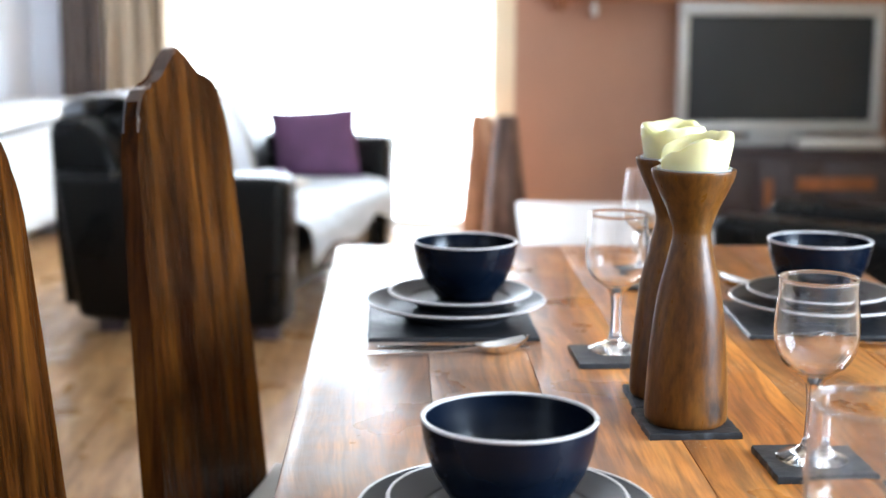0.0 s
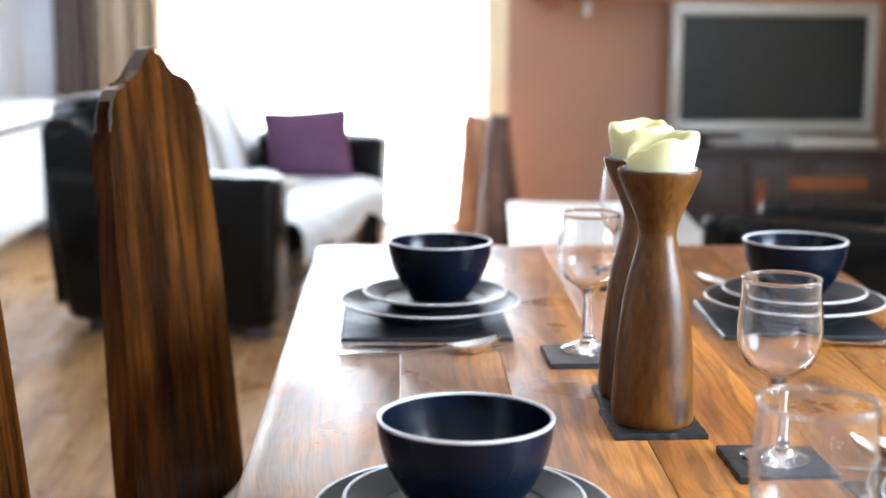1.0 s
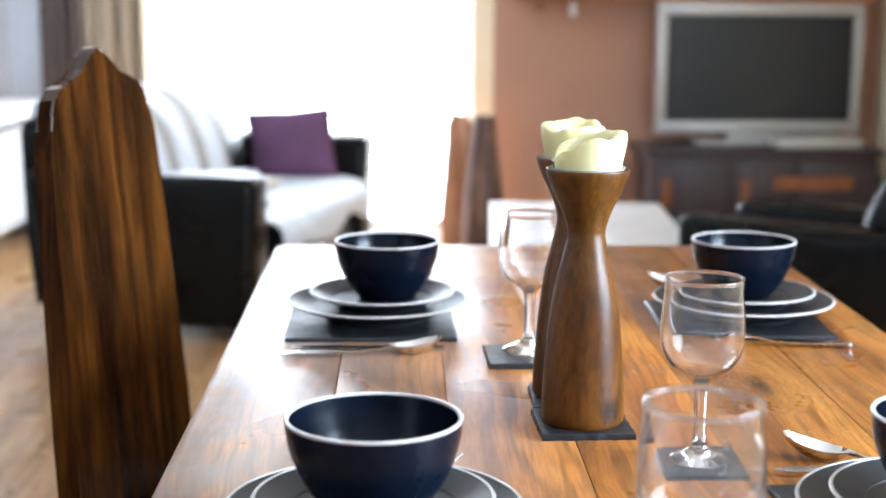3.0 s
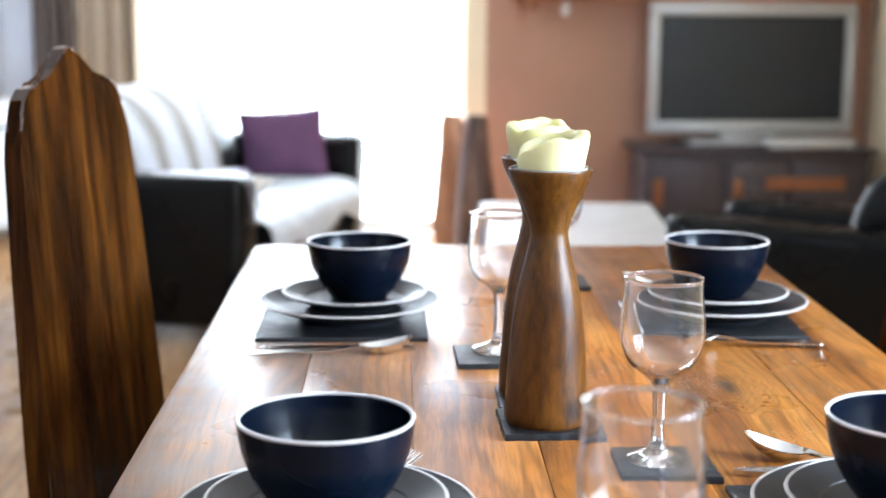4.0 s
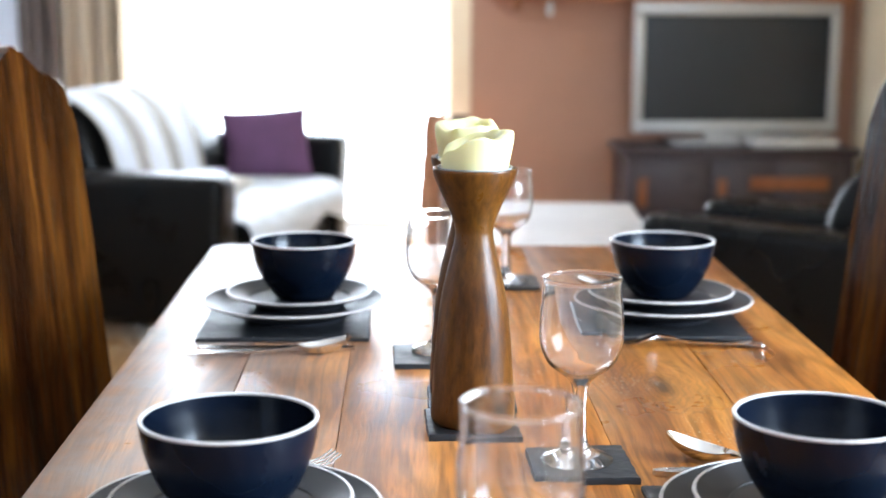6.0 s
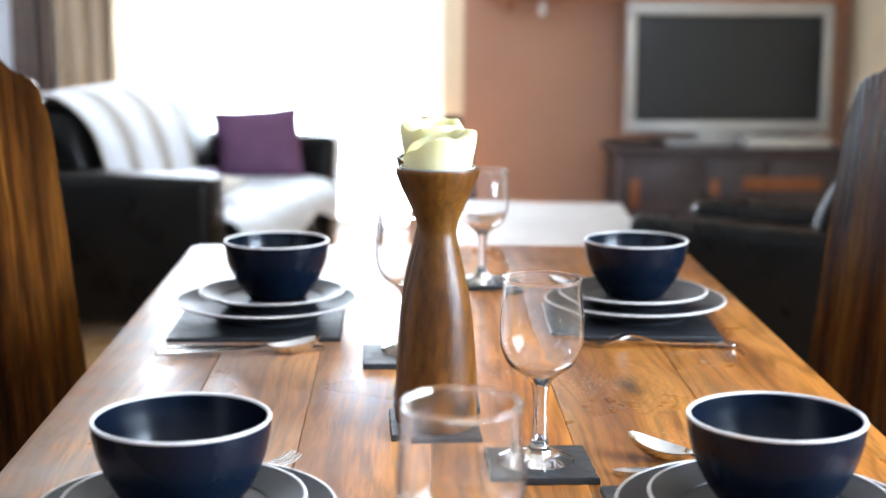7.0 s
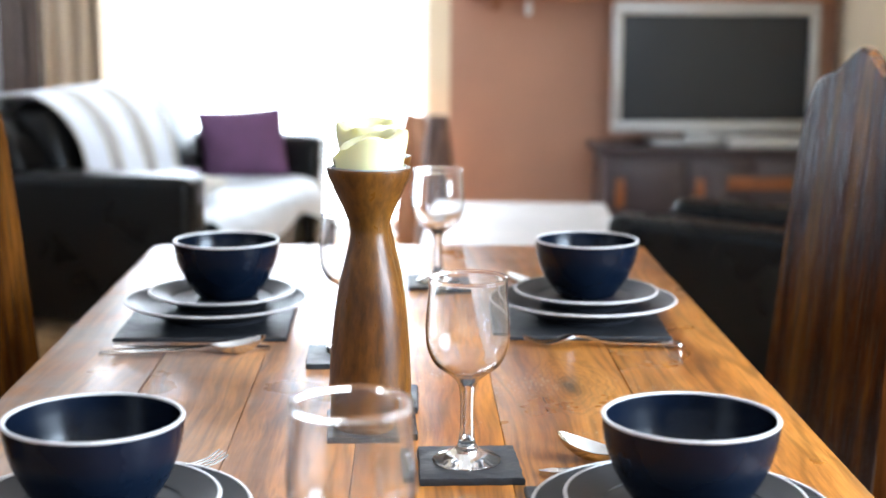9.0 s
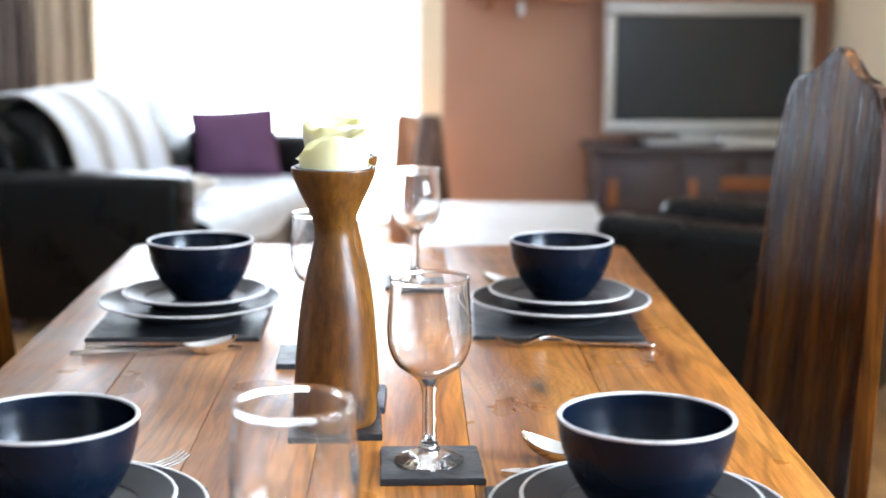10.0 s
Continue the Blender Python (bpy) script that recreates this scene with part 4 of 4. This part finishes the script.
def throw_blanket(m, y0, y1):
    """A woven throw laid over the sofa's back cushions, hanging behind and lying on the seat."""
    line = smooth_profile([(0.58, 0.412), (0.48, 0.415), (0.385, 0.445), (0.350, 0.56), (0.315, 0.66), (0.265, 0.755), (0.195, 0.815), (0.12, 0.837), (0.02, 0.832), (-0.075, 0.812), (-0.105, 0.77), (-0.100, 0.60)], 5)
    bm, n = bmesh.new(), 46
    for s in (0, 1):
        g = []
        for j in range(n + 1):
            y = y0 + (y1 - y0) * j / n
            row = []
            for i, (x, z) in enumerate(line):
                fold = 0.006 * noise.noise((y * 9.0, i * 0.16, 2.0)) + 0.004 * math.sin(y * 42 + i * 0.05)
                d = max(0.0, 0.006 + fold) + s * 0.005
                up = min(1.0, max(0.0, (0.36 - x) * 20)) * (x > 0.24)
                row.append(bm.verts.new((x + d * up, y, z + d * (1 - up))))
            g.append(row)
        for a, b in zip(g, g[1:]):
            for i in range(len(line) - 1):
                q = (a[i], a[i + 1], b[i + 1], b[i])
                bm.faces.new(q if s else q[::-1])
    ob = tagged(part("throw_blanket", bm, THROW, sharp=80), "pale striped woven throw draped over the sofa back", "throw")
    ob.matrix_world = m
    return ob


throw_blanket(SOFA, 0.24, 1.10)


def seat_cover(m, y0, y1):
    """A pale cloth spread over the seat cushions and hanging over their front edge."""
    line = smooth_profile([(0.40, 0.413), (0.55, 0.417), (0.74, 0.413), (0.83, 0.399), (0.862, 0.36), (0.868, 0.31), (0.866, 0.22)], 5)
    bm, n = bmesh.new(), 50
    for s in (0, 1):
        g = []
        for j in range(n + 1):
            y = y0 + (y1 - y0) * j / n
            row = []
            for i, (x, z) in enumerate(line):
                fold = 0.005 * (1 + noise.noise((y * 8.0, i * 0.2, 5.0))) + s * 0.004
                drop = min(1.0, max(0.0, (x - 0.80) / 0.06))
                low = 0.05 * (1 + noise.noise((y * 3.0, 1.0, 9.0))) * max(0, 0.36 - z) / 0.14
                row.append(bm.verts.new((x + fold * drop, y, z + fold * (1 - drop) + low)))
            g.append(row)
        for a, b in zip(g, g[1:]):
            for i in range(len(line) - 1):
                q = (a[i], a[i + 1], b[i + 1], b[i])
                bm.faces.new(q if s else q[::-1])
    ob = tagged(part("seat_cover", bm, SEAT_CLOTH, sharp=80), "pale blue-white cloth spread over the sofa seat", "throw")
    ob.matrix_world = m
    return ob


seat_cover(SOFA, 0.23, 1.49)

coffee = thing("coffee_table", pose(0.755, 5.13, 0, 0, 0, -3.5), "low whitewashed wooden coffee table", "coffee table")
for k in range(8):
    y = -0.50 + k * 0.125
    part("top_board", box(-0.33, 0.33, y + 0.0003, y + 0.1247, 0.39, 0.425, 0.0025), TABLE_WHITE, coffee)
for x in (-0.31, 0.25):
    for y in (-0.47, 0.41):
        part("leg", box(x, x + 0.06, y, y + 0.06, 0.001, 0.389, 0.004), TABLE_WHITE, coffee)
for x in (-0.298, 0.262):
    part("apron", box(x, x + 0.03, -0.408, 0.408, 0.31, 0.389, 0.003), TABLE_WHITE, coffee)

# television on its cabinet
cab = thing("tv_cabinet", pose(1.22, 6.58, 0), "dark plum-brown low television cabinet with orange inlays", "cabinet")
part("cabinet_body", box(0.03, 1.07, 0.02, 0.46, 0.06, 0.498, 0.004), DARK_PAINT, cab)
part("cabinet_top", box(0, 1.10, 0, 0.48, 0.50, 0.53, 0.006), DARK_PAINT, cab)
part("plinth", box(0.06, 1.04, 0.05, 0.44, 0.001, 0.059, 0.003), DARK_PAINT, cab)
for x0, x1 in ((0.045, 0.40), (0.41, 0.70), (0.71, 1.055)):
    d = part("cabinet_door", box(x0, x1, 0.0, 0.018, 0.08, 0.485, 0.004), DARK_PAINT, cab)
    if x0 < 0.7:
        part("inlay", box(x0 + 0.03, x0 + 0.075, -0.006, -0.001, 0.27, 0.40, 0.002), COPPER_WOOD, d, "orange wood inlay")
    else:
        part("inlay", box(x0 - 0.12, x1 - 0.10, -0.006, -0.001, 0.35, 0.41, 0.002), COPPER_WOOD, d, "orange wood inlay")
tv = thing("television", pose(1.803, 6.93, 0.531, 0, 0, 4), "silver-framed flat television switched off, on a stand", "television")
W, H0, H1 = 0.497, 0.05, 0.662
f = bmesh.new()
for x0, x1, z0, z1 in ((-W, W, 0.602, H1), (-W, W, H0, 0.106), (-W, -0.450, 0.1062, 0.6018), (0.450, W, 0.1062, 0.6018)):
    box(x0, x1, -0.035, 0.02, z0, z1, 0.006, bm=f)
part("bezel", f, SILVER, tv, "silver plastic bezel")
part("housing", box(-0.48, 0.48, 0.0205, 0.085, 0.07, 0.63, 0.015), BLACK, tv)
part("screen", box(-0.4495, 0.4495, -0.012, 0.018, 0.1065, 0.6015), SCREEN, tv, "dark glossy switched-off screen")
part("stand_neck", box(-0.14, 0.14, -0.01, 0.05, 0.012, 0.049, 0.004), SILVER, tv)
part("stand_foot", box(-0.31, 0.31, -0.13, 0.10, 0.0, 0.0195, 0.008), SILVER, tv)
dvd = thing("disc_player", pose(2.02, 6.70, 0.531, 0, 0, 2), "slim silver disc player on the cabinet", "disc player")
part("player_body", box(-0.20, 0.20, -0.09, 0.08, 0.006, 0.052, 0.004), SILVER, dvd)
part("player_feet", box(-0.17, 0.17, -0.07, 0.06, 0.0, 0.0058), BLACK, dvd)

shelf = thing("mantel_shelf", pose(0.649, 7.075, 1.1985), "orange-brown wooden mantel shelf on the terracotta wall", "shelf")
part("shelf_board", box(0, 1.71, -0.13, -0.002, 0.0, 0.045, 0.006), SHELF_WOOD, shelf)
for x in (0.10, 1.64):
    part("bracket", prism([(0, 0.0), (0.04, 0.0), (0.04, -0.02), (0.03, -0.05), (0, -0.05)], -0.11, -0.002), SHELF_WOOD, shelf).location = (x, 0, -0.001)
orn = tagged(part("hanging_ornament", lathe(smooth_profile([(0.0, -0.075), (0.012, -0.070), (0.019, -0.045), (0.012, -0.015), (0.004, 0.0)]) + [(0.0, 0.0)], 20), WHITE_PAINT), "small white drop ornament hanging from the shelf", "ornament")
orn.matrix_world = pose(0.920, 6.985, 1.198)

# curtains
def curtain(m, w, h, mat, label, waves, seed):
    bm = bmesh.new()
    n, rows = 90, 10
    for s in (0, 1):
        g = []
        for k in range(rows + 1):
            row = []
            for i in range(n + 1):
                u = i / n
                row.append(bm.verts.new((u * w, 0.045 * math.sin(u * waves * 2 * math.pi + seed) * (0.8 + 0.3 * math.sin(k * 0.7 + u * 5)) + s * 0.004, 0.015 + (h - 0.015) * k / rows)))
            g.append(row)
        for k in range(rows):
            for i in range(n):
                q = (g[k][i], g[k][i + 1], g[k + 1][i + 1], g[k + 1][i])
                bm.faces.new(q if s else q[::-1])
    c = tagged(part("curtain", bm, mat, sharp=80), label, "curtain", "patio curtains")
    c.matrix_world = m
    return c


curtain(NORTH @ pose(-0.500, -0.09, 0), 0.213, 2.30, CURTAIN_DARK, "dark brown full-length curtain beside the patio doors", 3, 0.4)
curtain(NORTH @ pose(-0.284, -0.09, 0), 0.366, 2.30, CURTAIN_BEIGE, "beige striped full-length curtain beside the patio doors", 4, 1.1)
pole = thing("curtain_pole", NORTH @ pose(0, -0.09, 2.32), "slim metal curtain pole over the patio doors", "curtain pole")
bm = lathe([(0.0, -0.5), (0.012, -0.5), (0.012, 1.55), (0.0, 1.55)], 16)
bm.transform(pose(0, 0, 0, 0, 90, 0))
part("rod", bm, STEEL, pole)
for x in (-0.4, 1.45):
    part("bracket", box(x, x + 0.02, 0.0, 0.088, -0.008, 0.008), STEEL, pole)

# floor vases by the reveal
vase = tagged(part("floor_vase", lathe([(0.0, 0.0), (0.085, 0.0)] + smooth_profile([(0.098, 0.01), (0.104, 0.10), (0.090, 0.30), (0.062, 0.55), (0.049, 0.66), (0.050, 0.675)]) + [(0.040, 0.675), (0.036, 0.60), (0.0, 0.58)], 40, wobble=0.03), DARK_VASE),
              "tall tapering dark wooden floor vase beside the window", "vase")
vase.matrix_world = pose(0.488, 6.68, 0.0)
ragged = []
for i in range(40):
    z = 0.675 * i / 39
    ragged.append((-0.085 + 0.045 * (z / 0.675) ** 1.5 + 0.012 * noise.noise((z * 9.0, 3.0, 0.0)) + 0.007 * noise.noise((z * 30.0, 7.0, 0.0)), z))
top = [(-0.02, 0.682), (0.005, 0.668), (0.03, 0.676), (0.05, 0.655)]
other = [(0.075 - 0.02 * k / 9 + 0.006 * noise.noise((k * 0.9, 1.0, 4.0)), 0.62 * (1 - k / 9)) for k in range(10)]
slab = tagged(part("driftwood_slab", prism(ragged + top + other, -0.022, 0.022, 0.006, 2), DRIFTWOOD), "rough orange-brown slab of driftwood standing beside the window", "driftwood")
slab.matrix_world = pose(0.375, 6.80, 0.0, 0, 0, 4)

# ---- floorboards ----
floor = tagged(part("floor", box(-3.3, 2.64, -1.9, 7.75, -0.15, -0.016), FLOOR_WOOD), "golden oak floorboards, worn and glossy", "floor", kind="structure")
FLOOR_TURN = pose(0, 0, 0, 0, 0, -6)
meshes = {}


def board_mesh(length):
    key = round(length, 2)
    if key not in meshes:
        bm = box(-0.0945, 0.0945, 0, length - 0.001, -0.0155, 0.0)
        top = [e for e in bm.edges if min(v.co.z for v in e.verts) > -0.001]
        bmesh.ops.bevel(bm, geom=top, offset=0.0012, segments=1, affect="EDGES")
        me = bpy.data.meshes.new("floorboard")
        bm.to_mesh(me)
        bm.free()
        me.materials.append(FLOOR_WOOD)
        meshes[key] = me
    return meshes[key]


rng = random.Random(5)
for i in range(28):
    x = -3.05 + i * 0.19
    if x < -3.0 or x > 2.35:
        continue
    y = -1.55 - rng.choice((0.0, 0.3))
    while y < 7.40:
        ln = min(rng.choice((1.2, 1.5, 0.9)), 7.47 - y)
        ob = new("floorboard", board_mesh(ln))
        ob.parent = floor
        ob.location = (x, y, 0)
        y += ln
